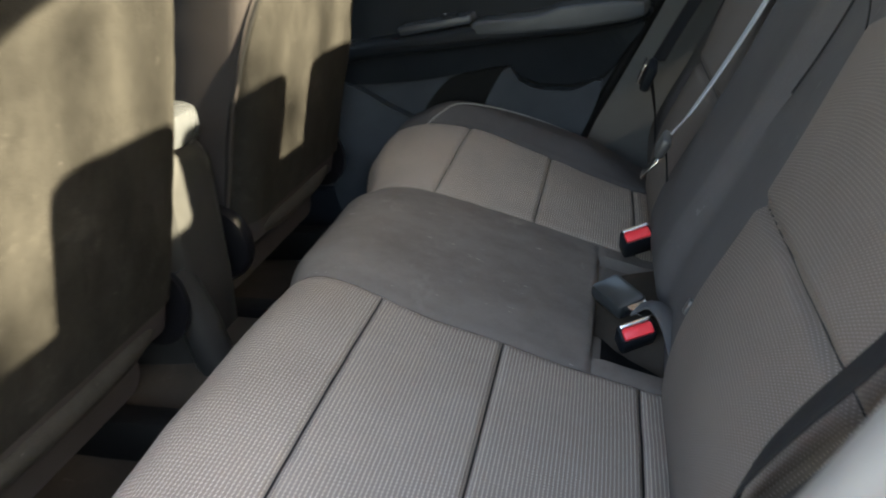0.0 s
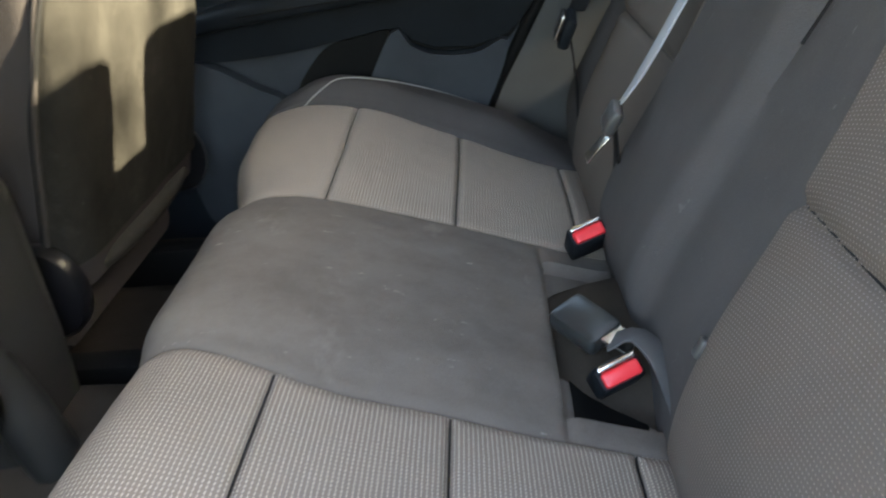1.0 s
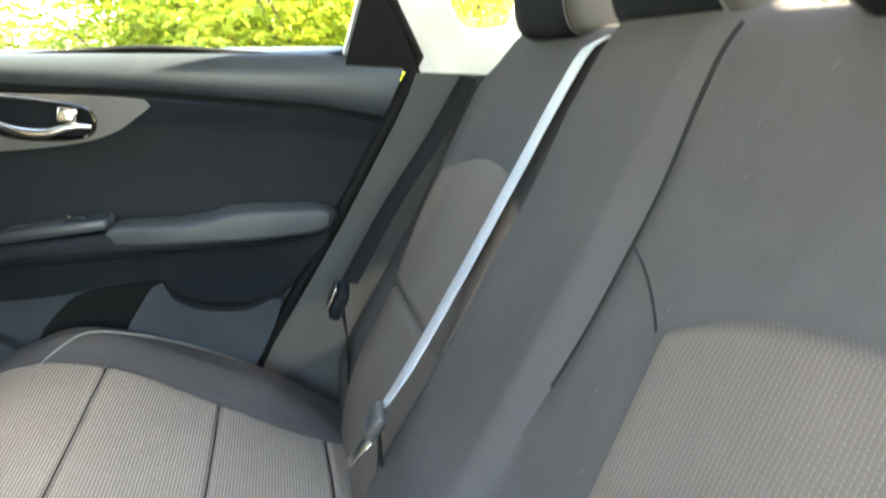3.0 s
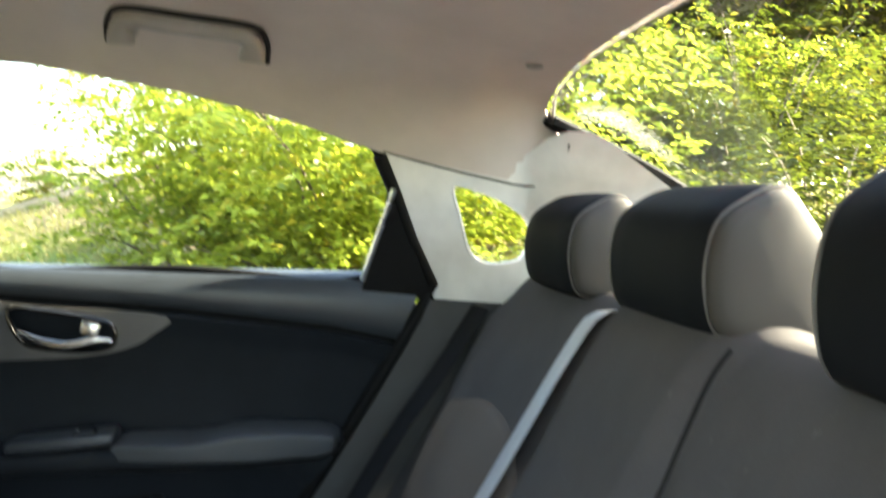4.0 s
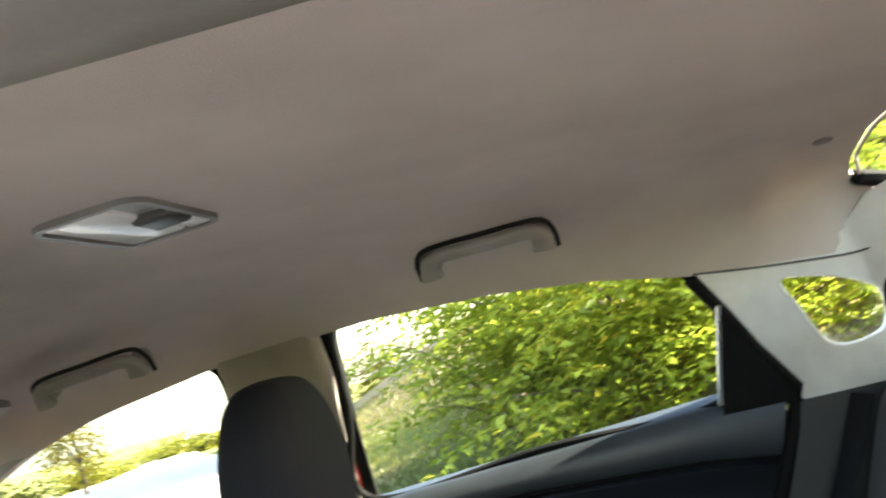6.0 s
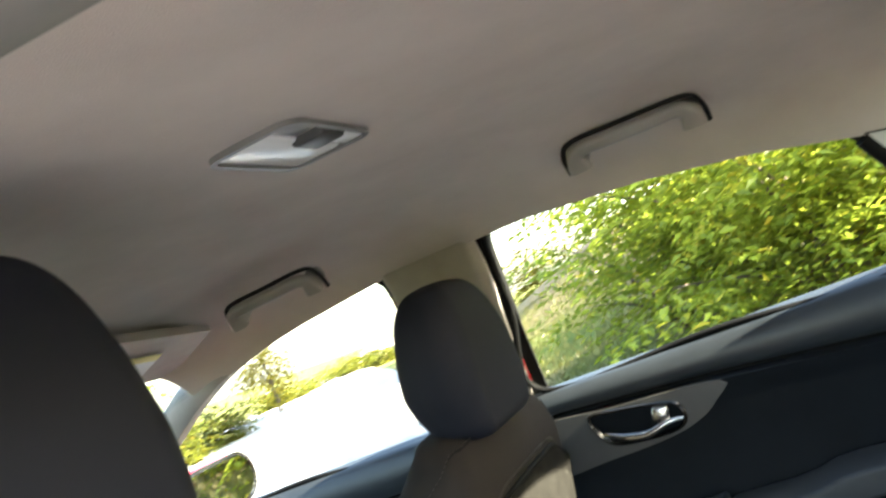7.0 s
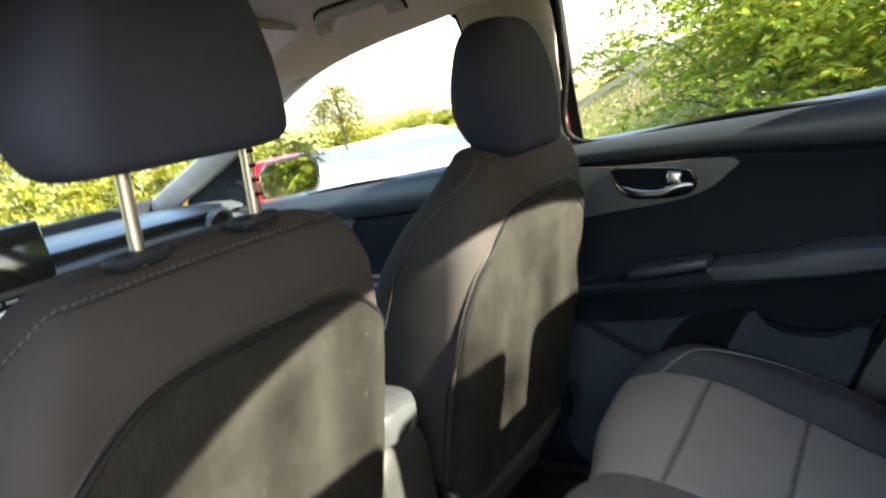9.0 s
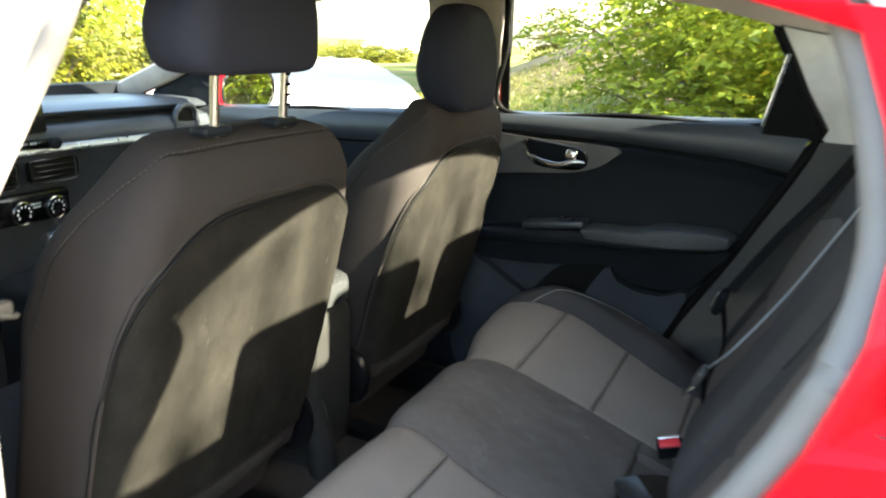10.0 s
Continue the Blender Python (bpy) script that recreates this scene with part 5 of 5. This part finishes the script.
mirror_in = thing("rear_view_mirror", (-1.08, -0.10, 1.235), "black-framed interior mirror hanging at the windscreen", "mirror")
rings = [[(-1.062 + dx, -0.105 + a * k, 1.238 + b * k) for a, b in rounded(0.245, 0.066, 0.024, 8)] for dx, k in ((-0.030, 0.70), (-0.022, 0.92), (-0.006, 1.0), (0.0, 0.97))]
part("housing", loft(rings), M_GLOSSBLACK, mirror_in)
part("mirror_glass", plate(rounded(0.228, 0.052, 0.020, 8), [], lambda u, v, d: (-1.0605 - d, -0.105 + u, 1.238 + v), 0.003), M_MIRROR, mirror_in, smooth=False)
part("stem", tube([(-1.09, -0.105, 1.25), (-1.12, -0.105, 1.28), (-1.125, -0.105, 1.315)], 0.009, 8), M_GLOSSBLACK, mirror_in)

# ---- console and dashboard ----
con = thing("centre_console", (-0.8, 0, 0.28), "dark plastic centre console with a padded armrest lid", "console")
rings = []
for x, zb, zt, hw in ((-1.30, 0.28, 0.60, 0.11), (-1.05, 0.28, 0.60, 0.105), (-0.86, 0.28, 0.61, 0.10), (-0.80, 0.28, 0.670, 0.085), (-0.58, 0.28, 0.672, 0.074), (-0.50, 0.30, 0.672, 0.068), (-0.480, 0.34, 0.670, 0.064), (-0.471, 0.42, 0.660, 0.058), (-0.468, 0.50, 0.640, 0.042)):
    rings.append([(x, a, (zb + zt) / 2 + b) for a, b in rounded(2 * hw, zt - zb, 0.034, 6)])
part("body", loft(rings), M_CONSOLE, con)
part("foot", tube([(-0.50, -0.055, 0.50), (-0.472, -0.055, 0.42), (-0.455, -0.055, 0.34), (-0.44, -0.055, 0.28)], 0.030, 12), M_CONSOLE, con)
lid_plan = rounded(0.36, 0.132, 0.048, 8)
rings = [[(-0.640 + a * k, b * k, z) for a, b in lid_plan] for z, k in ((0.672, 0.955), (0.676, 0.985), (0.690, 1.0), (0.708, 1.0), (0.717, 0.982), (0.721, 0.94), (0.7225, 0.80))]
part("armrest_lid", loft(rings), M_LID, con, "padded dark grey vinyl lid")

dash = thing("dashboard", (-1.5, 0, 0.6), "black vinyl dashboard with a silver strip and round vents", "dashboard")
DP = [(-1.90, 0.93), (-1.70, 0.955), (-1.52, 0.962), (-1.42, 0.960), (-1.385, 0.948), (-1.388, 0.940), (-1.425, 0.935), (-1.430, 0.927), (-1.380, 0.916), (-1.364, 0.896), (-1.361, 0.877), (-1.365, 0.866), (-1.375, 0.848), (-1.40, 0.78), (-1.42, 0.65), (-1.45, 0.50), (-1.75, 0.45)]
rings = []
for y in np.linspace(-0.69, 0.69, 30):
    bow = -0.10 * (abs(y) / 0.69) ** 3 * 0.4
    rings.append([(x + bow * 0.3, y, z - 0.012 * (abs(y) / 0.69) ** 2) for x, z in DP])
part("body", loft(rings), M_DASH, dash)
part("silver_strip", tube([(-1.362 + -0.012 * (abs(y) / 0.69) ** 3, y, 0.864 - 0.012 * (abs(y) / 0.69) ** 2) for y in np.linspace(-0.1, 0.56, 12)], 0, flat=(0.020, 0.010, (1, 0, 0.3))), M_SILVER, dash, "brushed silver strip")


def round_vent(y):
    v = part("vent_ring", tube([(-1.372, y + 0.046 * math.cos(q), 0.893 + 0.046 * math.sin(q)) for q in np.linspace(0, 2 * math.pi, 33)], 0.009, 8), M_DASH, dash, "round air vent")
    part("vent_hub", block((-1.385, y, 0.893), (0.02, 0.075, 0.075), 0.01), M_RUBBER, v)
    part("vent_slat", block((-1.376, y, 0.893), (0.006, 0.085, 0.006), 0.002), M_GLOSSBLACK, v)


round_vent(0.575)
part("screen", block((-1.37, -0.01, 0.965), (0.02, 0.22, 0.125), 0.008, (0, -10, 0)), M_SCREEN, dash, "upright touch screen")
for y in (-0.05, 0.112):
    vv = part("centre_vent", block((-1.372, y, 0.812), (0.02, 0.13, 0.050), 0.008), M_RUBBER, dash)
    for k in range(3):
        part("slat", block((-1.362, y, 0.798 + 0.014 * k), (0.008, 0.115, 0.004), 0.0015), M_GLOSSBLACK, vv)
    part("vent_frame", tube([(-1.360, y + a, 0.812 + b) for a, b in (*rounded(0.135, 0.056, 0.012, 4), rounded(0.135, 0.056, 0.012, 4)[0])], 0.0022, 6), M_GLOSSBLACK, vv)
part("button_row", block((-1.356, 0.030, 0.880), (0.020, 0.205, 0.022), 0.005), M_GLOSSBLACK, dash)
part("tune_knob", loft([[(-1.350 + dx, 0.106 + r * math.cos(q), 0.880 + r * math.sin(q)) for q in np.linspace(0, 2 * math.pi, 21)[:-1]] for dx, r in ((0.0, 0.014), (0.016, 0.014), (0.019, 0.011))]), M_DOOR, dash)
for k in range(4):
    part("key", block((-1.345, -0.045 + 0.034 * k, 0.884), (0.004, 0.026, 0.004), 0.001), M_SILVER, dash)
part("climate_panel", block((-1.385, 0.0, 0.725), (0.03, 0.32, 0.075), 0.01), M_GLOSSBLACK, dash)
for y in (0.012, 0.103):
    rings = [[(-1.370 + dx, y + r * math.cos(q), 0.722 + r * math.sin(q)) for q in np.linspace(0, 2 * math.pi, 25)[:-1]] for dx, r in ((0.0, 0.027), (0.018, 0.027), (0.022, 0.024))]
    kn = part("knob", loft(rings), M_GLOSSBLACK, dash, "round climate knob")
    part("knob_ring", tube([(-1.352, y + 0.026 * math.cos(q), 0.722 + 0.026 * math.sin(q)) for q in np.linspace(0, 2 * math.pi, 25)], 0.0025, 6), M_CHROME, kn)
    for k in range(8):
        q = radians(-30 + 35 * k)
        part("dial_bar", block((-1.347, y + 0.017 * math.cos(q), 0.722 + 0.017 * math.sin(q)), (0.001, 0.004, 0.004), 0.0005), M_LENS, kn)
for k in range(2):
    part("mark_bar", block((-1.369, 0.058, 0.735 - 0.008 * k), (0.001, 0.030, 0.003), 0.0005), M_LENS, dash)
shift = thing("gear_lever", (-1.16, -0.06, 0.58), "gear lever with a chrome-topped knob", "gear lever")
part("gaiter", loft([[(-1.16 + r * math.cos(q), -0.06 + r * math.sin(q), z) for q in np.linspace(0, 2 * math.pi, 17)[:-1]] for z, r in ((0.59, 0.05), (0.62, 0.035), (0.65, 0.014), (0.68, 0.010))]), M_DOOR, shift)
part("knob", block((-1.155, -0.062, 0.700), (0.055, 0.042, 0.050), 0.016), M_CHROME, shift, "rounded chrome knob")

# ---- exterior mirror on the far side ----
mir = thing("side_mirror", (-1.45, 0.86, 0.93), "red exterior mirror with a black rim", "mirror")
rings = []
for x, k in ((-1.56, 0.35), (-1.545, 0.65), (-1.51, 0.88), (-1.46, 1.0), (-1.425, 1.0), (-1.418, 0.97)):
    rings.append([(x, 0.893 + a * k, 0.966 + b * k) for a, b in rounded(0.285, 0.130, 0.060, 10)])
part("housing", loft(rings), M_RED, mir)
part("rim", tube([(-1.416, 0.915 + a, 0.962 + b) for a, b in (*rounded(0.260, 0.124, 0.058, 10), (0.130, 0.004))], 0.006, 6), M_GLOSSBLACK, mir)
part("mirror_glass", plate(rounded(0.252, 0.116, 0.055, 10), [], lambda u, v, d: (-1.4145 - d, 0.915 + u, 0.962 + v), 0.004), M_MIRROR, mir, smooth=False)
part("arm", tube([(-1.50, 0.72, 0.93), (-1.48, 0.80, 0.925), (-1.47, 0.85, 0.93)], 0.022, 8), M_GLOSSBLACK, mir)


# ---- outside ----
def ground_z(x, y):
    side = lerp((x + 0.7) * 0.84 + (y - 2.0) * 0.54, y - 1.3, sstep(0.0, 1.4, x))
    drop = -0.036 * max(0.0, min(-x - 2.0, 23.0)) - 0.055 * max(0.0, min(-x - 25.0, 90.0))
    bank = 1.9 * sstep(0.7, 6.6, side) * sstep(-60.0, -6.0, x)
    bank = lerp(bank, bank * 0.15, sstep(15.0, 24.0, math.hypot(x, y)) * sstep(1.0, -2.5, x))
    return drop + bank + 0.03 * noise.noise((x * 0.7, y * 0.7, 0.3)) * sstep(0.2, 1.5, side)


def ground_axis(n, near, far):
    out = [near * math.copysign(abs(t) ** 1.0, t) for t in np.linspace(-1, 1, n)]
    out = [-far, -far * 0.4, -near * 3, -near * 1.6, *out, near * 1.6, near * 3, far * 0.4, far]
    return out


gx, gy = ground_axis(90, 22.0, 400.0), ground_axis(90, 22.0, 400.0)
gv = [(x, y, ground_z(max(x, -120), y)) for x in gx for y in gy]
ng = len(gy)
gf = [(i * ng + j, (i + 1) * ng + j, (i + 1) * ng + j + 1, i * ng + j + 1) for i in range(len(gx) - 1) for j in range(ng - 1)]
gm = bpy.data.meshes.new("ground")
gm.from_pydata(gv, [], gf)
gm.materials.append(M_GROUND)
gm.shade_smooth()
tagged(new("ground", gm), "dry grassy ground rising to a bank beside the road", "ground", kind="structure")

ROAD = curve_at([(16, 0.7, 0), (8, 0.7, 0), (2.5, 0.7, 0), (-1.6, 0.7, 0), (-5.2, 3.2, 0), (-8.7, 8.1, 0), (-15, 18.2, 0), (-23, 30.2, 0), (-36, 50, 0), (-60, 84.0, 0)], 91)


def road_f(u, v):
    i = min(int(u * 90), 89)
    c = ROAD[i].lerp(ROAD[i + 1], u * 90 - i)
    d = (ROAD[min(i + 2, 90)] - ROAD[max(i - 1, 0)]).normalized()
    w = lerp(lerp(-5.2, -4.0, sstep(0.12, 0.2, u)), lerp(2.9, 4.0, sstep(0.12, 0.2, u)), v) + 0.10 * math.sin(u * 70) * (v - 0.5)
    p = c + Vector((d.y, -d.x, 0)) * w
    return (p.x, p.y, ground_z(p.x, p.y) + 0.07)


road_bm = sheet(road_f, 90, 18, 0.06)
tagged(part("road", road_bm, M_ROAD, None, top=(0, 0, 0)), "pale sunlit asphalt road running past the verge, widened unseen beside the car to bounce light", "road", kind="structure")


def leaves(name, spots, mat, size, parent=None, flat=0.35, seed=1, label="", slim=1.0):
    """One mesh of many small folded leaves. spots: (x, y, z, dx, dy, dz) leaf base and direction."""
    rng = np.random.default_rng(seed)
    S = np.asarray(spots, float)
    n = len(S)
    base, d = S[:, :3], S[:, 3:]
    d = d / np.maximum(np.linalg.norm(d, axis=1, keepdims=True), 1e-6)
    up = np.tile(np.array([0, 0, 1.0]), (n, 1)) + rng.normal(0, flat, (n, 3))
    side = np.cross(d, up)
    side /= np.maximum(np.linalg.norm(side, axis=1, keepdims=True), 1e-6)
    nor = np.cross(side, d)
    L = (size * rng.uniform(0.6, 1.25, n))[:, None]
    W = L * rng.uniform(0.20, 0.30, n)[:, None] * slim
    tip = base + d * L - nor * L * 0.12
    mid = base + d * L * 0.45
    lf = mid + side * W + nor * L * 0.06
    rt = mid - side * W + nor * L * 0.06
    V = np.stack([base, lf, tip, rt], 1).reshape(-1, 3)
    off = np.array(PLACE[parent.name]) if parent else np.zeros(3)
    k = np.arange(n)[:, None] * 4
    F = np.concatenate([k + [0, 1, 2], k + [0, 2, 3]], 0)
    me = bpy.data.meshes.new(name)
    me.from_pydata((V - off).tolist(), [], F.tolist())
    me.materials.append(mat)
    ob = new(name, me)
    if parent:
        ob.parent = parent
        PLACE[ob.name] = Vector(off)
    if label:
        ob["label"] = label
    return ob


def twig_spots(rng, p, d, length, n, droop):
    """Leaves in two ranks along a drooping twig."""
    out = []
    d = np.array(d, float)
    d /= np.linalg.norm(d)
    side = np.cross(d, [0, 0, 1.0])
    side /= max(np.linalg.norm(side), 1e-6)
    for k in range(n):
        t = (k + 0.5) / n
        q = p + d * length * t + np.array([0, 0, -droop * length * t * t])
        s = 1 if k % 2 else -1
        dirn = d * 0.55 + side * s * 0.9 + np.array([0, 0, -0.25]) + rng.normal(0, 0.18, 3)
        out.append((*q, *dirn))
    out.append((*(p + d * length + np.array([0, 0, -droop * length])), *d))
    return out


def shrub(name, label, base, reach, height, n_br, n_tw, n_lf, size, mat, seed, lean=(0, -0.5, 0), twig=0.5, spread=1.0):
    """A many-stemmed shrub: arching stems, twigs and leaves in two ranks."""
    rng = np.random.default_rng(seed)
    sh = thing(name, base, label, "tree" if height > 3 else "bush")
    spots, stems = [], []
    b = np.array(base, float)
    for i in range(n_br):
        az = rng.uniform(0, 2 * math.pi)
        r = reach * math.sqrt(rng.uniform(0.05, 1.0))
        h = height * rng.uniform(0.25, 1.0) * (1 - 0.35 * (r / reach) ** 2)
        foot = b + np.array([math.cos(az) * r * 0.22, math.sin(az) * r * 0.22, 0])
        top = b + np.array([math.cos(az) * r + lean[0] * h, math.sin(az) * r + lean[1] * h, h])
        knee = (foot + top) / 2 + np.array([0, 0, h * 0.22])
        stem = curve_at([foot, knee, top], 10)
        if i % 4 == 0:
            stems.append(stem)
        for k in range(n_tw):
            t = rng.uniform(0.3, 1.0)
            f = t * 9
            j = min(int(f), 8)
            p = np.array(stem[j].lerp(stem[j + 1], f - j))
            a2 = az + rng.normal(0, 1.0)
            d = np.array([math.cos(a2) * spread, math.sin(a2) * spread, rng.uniform(-0.25, 0.55)])
            spots += twig_spots(rng, p, d, twig * rng.uniform(0.5, 1.3), n_lf, rng.uniform(0.1, 0.5))
    leaves("crown", spots, mat, size, sh, seed=seed)
    bm = bmesh.new()
    for stem in stems:
        t = tube(stem, [0.020 * (1 - 0.8 * k / 9) for k in range(10)], 5)
        me = bpy.data.meshes.new("tmp")
        t.to_mesh(me)
        t.free()
        bm.from_mesh(me)
        bpy.data.meshes.remove(me)
    part("trunk", bm, M_BARK, sh)
    return sh


def tree(name, label, base, height, crown_r, n_clumps, n_lf, size, mat, seed, trunk_r=0.14):
    rng = np.random.default_rng(seed)
    tr = thing(name, base, label, "tree")
    b = np.array(base, float)
    trunk = curve_at([b, b + [0.1, 0.05, height * 0.35], b + [-0.1, 0.1, height * 0.8]], 12)
    bm = tube(trunk, [trunk_r * (1 - 0.75 * k / 11) for k in range(12)], 9)
    spots = []
    for i in range(n_clumps):
        zt = rng.uniform(0.10, 1.0)
        rr = crown_r * math.sin(math.pi * min(1, 0.15 + zt * 0.85)) ** 0.6 * math.sqrt(rng.uniform(0.1, 1))
        az = rng.uniform(0, 2 * math.pi)
        c = b + np.array([math.cos(az) * rr, math.sin(az) * rr, height * lerp(0.18, 1.0, zt)])
        st = trunk[min(11, int(11 * min(1, zt * 0.9)))]
        if i % 3 == 0:
            t = tube(curve_at([st, (np.array(st) + c) / 2 + [0, 0, 0.15], c], 6), [0.03 * (1 - 0.85 * k / 5) for k in range(6)], 5)
            me = bpy.data.meshes.new("tmp")
            t.to_mesh(me)
            t.free()
            bm.from_mesh(me)
            bpy.data.meshes.remove(me)
        for k in range(3):
            a2 = az + rng.normal(0, 1.2)
            spots += twig_spots(rng, c + rng.normal(0, 0.15, 3), (math.cos(a2), math.sin(a2), rng.uniform(-0.5, 0.5)), rng.uniform(0.4, 0.9), n_lf, 0.4)
    part("trunk", bm, M_BARK, tr)
    leaves("crown", spots, mat, size, tr, seed=seed)
    return tr


# the big leafy shrub beside the car and its neighbours
shrub("bush", "large dense green bush arching over the grass bank", (0.75, 5.5, 0.15), 2.3, 3.4, 210, 14, 14, 0.085, M_LEAF, 11, (0, -0.15, 0), 0.75)
shrub("bush", "tall green bush with some yellow leaves on the bank", (8.2, 15.6, 1.2), 3.4, 5.6, 150, 12, 13, 0.15, M_LEAF, 12, (0, -0.25, 0), 0.7)
shrub("bush", "arching green bush against its larger neighbour", (-0.45, 6.3, 0.55), 1.25, 2.6, 60, 12, 13, 0.085, M_LEAF, 14, (-0.1, -0.1, 0), 0.7)
shrub("bush", "low green bush with long sprays over the dry grass", (-0.75, 5.7, 0.35), 0.7, 1.25, 22, 7, 14, 0.085, M_LEAF, 15, (-0.85, -0.1, 0), 0.75)
shrub("bush", "green bush at the foot of the bank", (2.2, 4.9, 0.0), 1.5, 1.9, 60, 8, 12, 0.09, M_LEAF, 13, (0, -0.3, 0), 0.5)
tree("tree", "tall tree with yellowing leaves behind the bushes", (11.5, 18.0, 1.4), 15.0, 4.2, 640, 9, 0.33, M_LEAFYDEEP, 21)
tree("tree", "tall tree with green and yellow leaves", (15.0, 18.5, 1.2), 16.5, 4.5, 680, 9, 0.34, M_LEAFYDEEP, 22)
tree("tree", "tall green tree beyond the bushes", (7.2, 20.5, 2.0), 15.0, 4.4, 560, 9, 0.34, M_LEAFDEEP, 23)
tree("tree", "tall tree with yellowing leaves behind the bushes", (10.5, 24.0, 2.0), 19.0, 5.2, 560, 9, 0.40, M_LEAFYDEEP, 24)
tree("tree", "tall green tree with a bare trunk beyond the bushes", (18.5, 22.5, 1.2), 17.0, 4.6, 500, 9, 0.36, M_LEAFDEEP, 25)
tree("tree", "slim dense green tree behind the car, unseen, added to screen sky glow", (6.5, 2.3, 0.0), 6.5, 1.0, 330, 9, 0.15, M_LEAF, 28, 0.08)
tree("tree", "slim dense green tree behind the car, unseen, added to screen sky glow", (6.5, -2.6, 0.0), 6.5, 1.2, 360, 9, 0.15, M_LEAF, 29, 0.08)
tree("tree", "thin young tree with few leaves behind the car, unseen, added for dapple", (7.2, -0.4, 0.0), 6.2, 1.6, 46, 7, 0.14, M_LEAFY, 27, 0.05)
for i, (x, y, h) in enumerate(((8.0, 1.5, 2.6), (9.5, -2.0, 2.8), (9.0, 13.0, 2.8))):
    shrub("bush", "green bush with yellow leaves behind the car", (x, y, -0.1), 1.9, h, 70, 9, 11, 0.13, M_LEAFY if i % 2 else M_LEAF, 70 + i, (0, 0, 0), 0.6)
for i, (x, y, h) in enumerate(((5.6, 8.4, 2.6), (8.6, 9.2, 2.8), (3.6, 9.8, 2.4), (7.0, 12.0, 3.4))):
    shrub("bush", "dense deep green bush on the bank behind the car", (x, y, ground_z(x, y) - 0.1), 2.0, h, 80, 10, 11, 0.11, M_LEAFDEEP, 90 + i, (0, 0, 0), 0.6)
for i, x in enumerate((-4.6, -2.9, -1.3, 0.3, 1.9, 3.5, 5.1)):
    shrub("bush", "low dense bush on the unseen near verge, added to block light", (x, -6.4 + 0.15 * (i % 2), -0.05), 1.05, 1.35, 70, 9, 11, 0.085, M_LEAFDEEP, 100 + i, (0, 0, 0), 0.4)
shrub("bush", "low deep green bush near the foot of the bank", (4.3, 5.0, ground_z(4.3, 5.0) - 0.1), 1.3, 1.6, 60, 9, 11, 0.09, M_LEAFDEEP, 99, (0, 0, 0), 0.5)
# ahead, across the road
tree("tree", "slim young tree with yellow-green leaves beside the road", (-20.0, 24.8, -0.9), 3.1, 0.8, 70, 7, 0.20, M_LEAFGOLD, 31, 0.06)
for i, (x, y, h, r) in enumerate(((-17.0, 10.6, 7.0, 2.4), (-19.0, 14.6, 6.0, 2.3), (-18.5, 6.5, 8.0, 2.8), (-21.0, 2.0, 9.0, 3.4), (-16.0, -3.5, 8.0, 3.2))):
    tree("tree", "broad yellow-green tree ahead of the car", (x, y, ground_z(x, y) - 0.2), h, r, 330, 8, 0.24, (M_LEAFY, M_LEAF)[i % 2], 32 + i)
for i, (x, y, h, r) in enumerate(((-14.5, 10.2, 2.0, 1.7), (-15.5, 13.4, 2.0, 1.7), (-16.5, 16.8, 1.9, 1.5), (-14.0, 6.5, 2.2, 2.0))):
    shrub("bush", "dense yellow-green bush ahead of the car", (x, y, ground_z(x, y) - 0.2), r, h, 60, 8, 10, 0.17, M_LEAFY, 60 + i, (0, 0, 0), 0.6)
shrub("bush", "golden autumn bush behind the bank", (-6.0, 20.6, 0.0), 1.6, 2.3, 34, 9, 10, 0.15, M_LEAFGOLD, 45, (0, 0, 0), 0.5)
for i, (x, y, h, r) in enumerate(((-26, 33, 1.7, 1.6), (-29, 38, 1.6, 1.8), (-27, 43, 1.6, 1.8), (-38, 58, 2.2, 2.4), (-22, 38, 1.5, 1.5), (-33, 50, 1.8, 2.2))):
    shrub("bush", "low yellow-green roadside bush in the distance", (x, y, ground_z(x, y) - 0.3), r, h, 40, 7, 9, 0.24, M_LEAFY, 50 + i, (0, 0, 0), 0.8)

# grass on the bank
rng = np.random.default_rng(5)
gs = []
for k in range(90000):
    x, y = rng.uniform(-12, 4), 2.3 + 12.0 * rng.uniform(0, 1) ** 1.3
    if (x + 0.7) * 0.84 + (y - 2.0) * 0.54 < 0.35:
        continue
    z = ground_z(x, y)
    gs.append((x, y, z, rng.normal(0, 0.35), rng.normal(0, 0.35), 1.0))
tagged(leaves("grass", gs, M_GRASSB, 0.085, seed=6, flat=1.0, slim=0.10), "dry green and straw coloured grass on the bank", "grass", kind="stuff")

house = thing("house", (-80.0, 143.0, -5.5), "pale low house far down the road", "house")
part("wall", block((-80, 143, -4.4), (11, 8, 3.2), 0.05), M_WALLFAR, house, smooth=False)
part("roof", loft([[(x, 138.4, -2.8), (x, 147.6, -2.8), (x, 143.0, -1.6)] for x in (-86.2, -73.8)]), M_ROOFFAR, house, smooth=False)
for k in range(3):
    part("window", block((-83.2 + 3.2 * k, 138.96, -4.2), (1.3, 0.1, 1.2), 0.02), M_GLOSSBLACK, house, smooth=False)
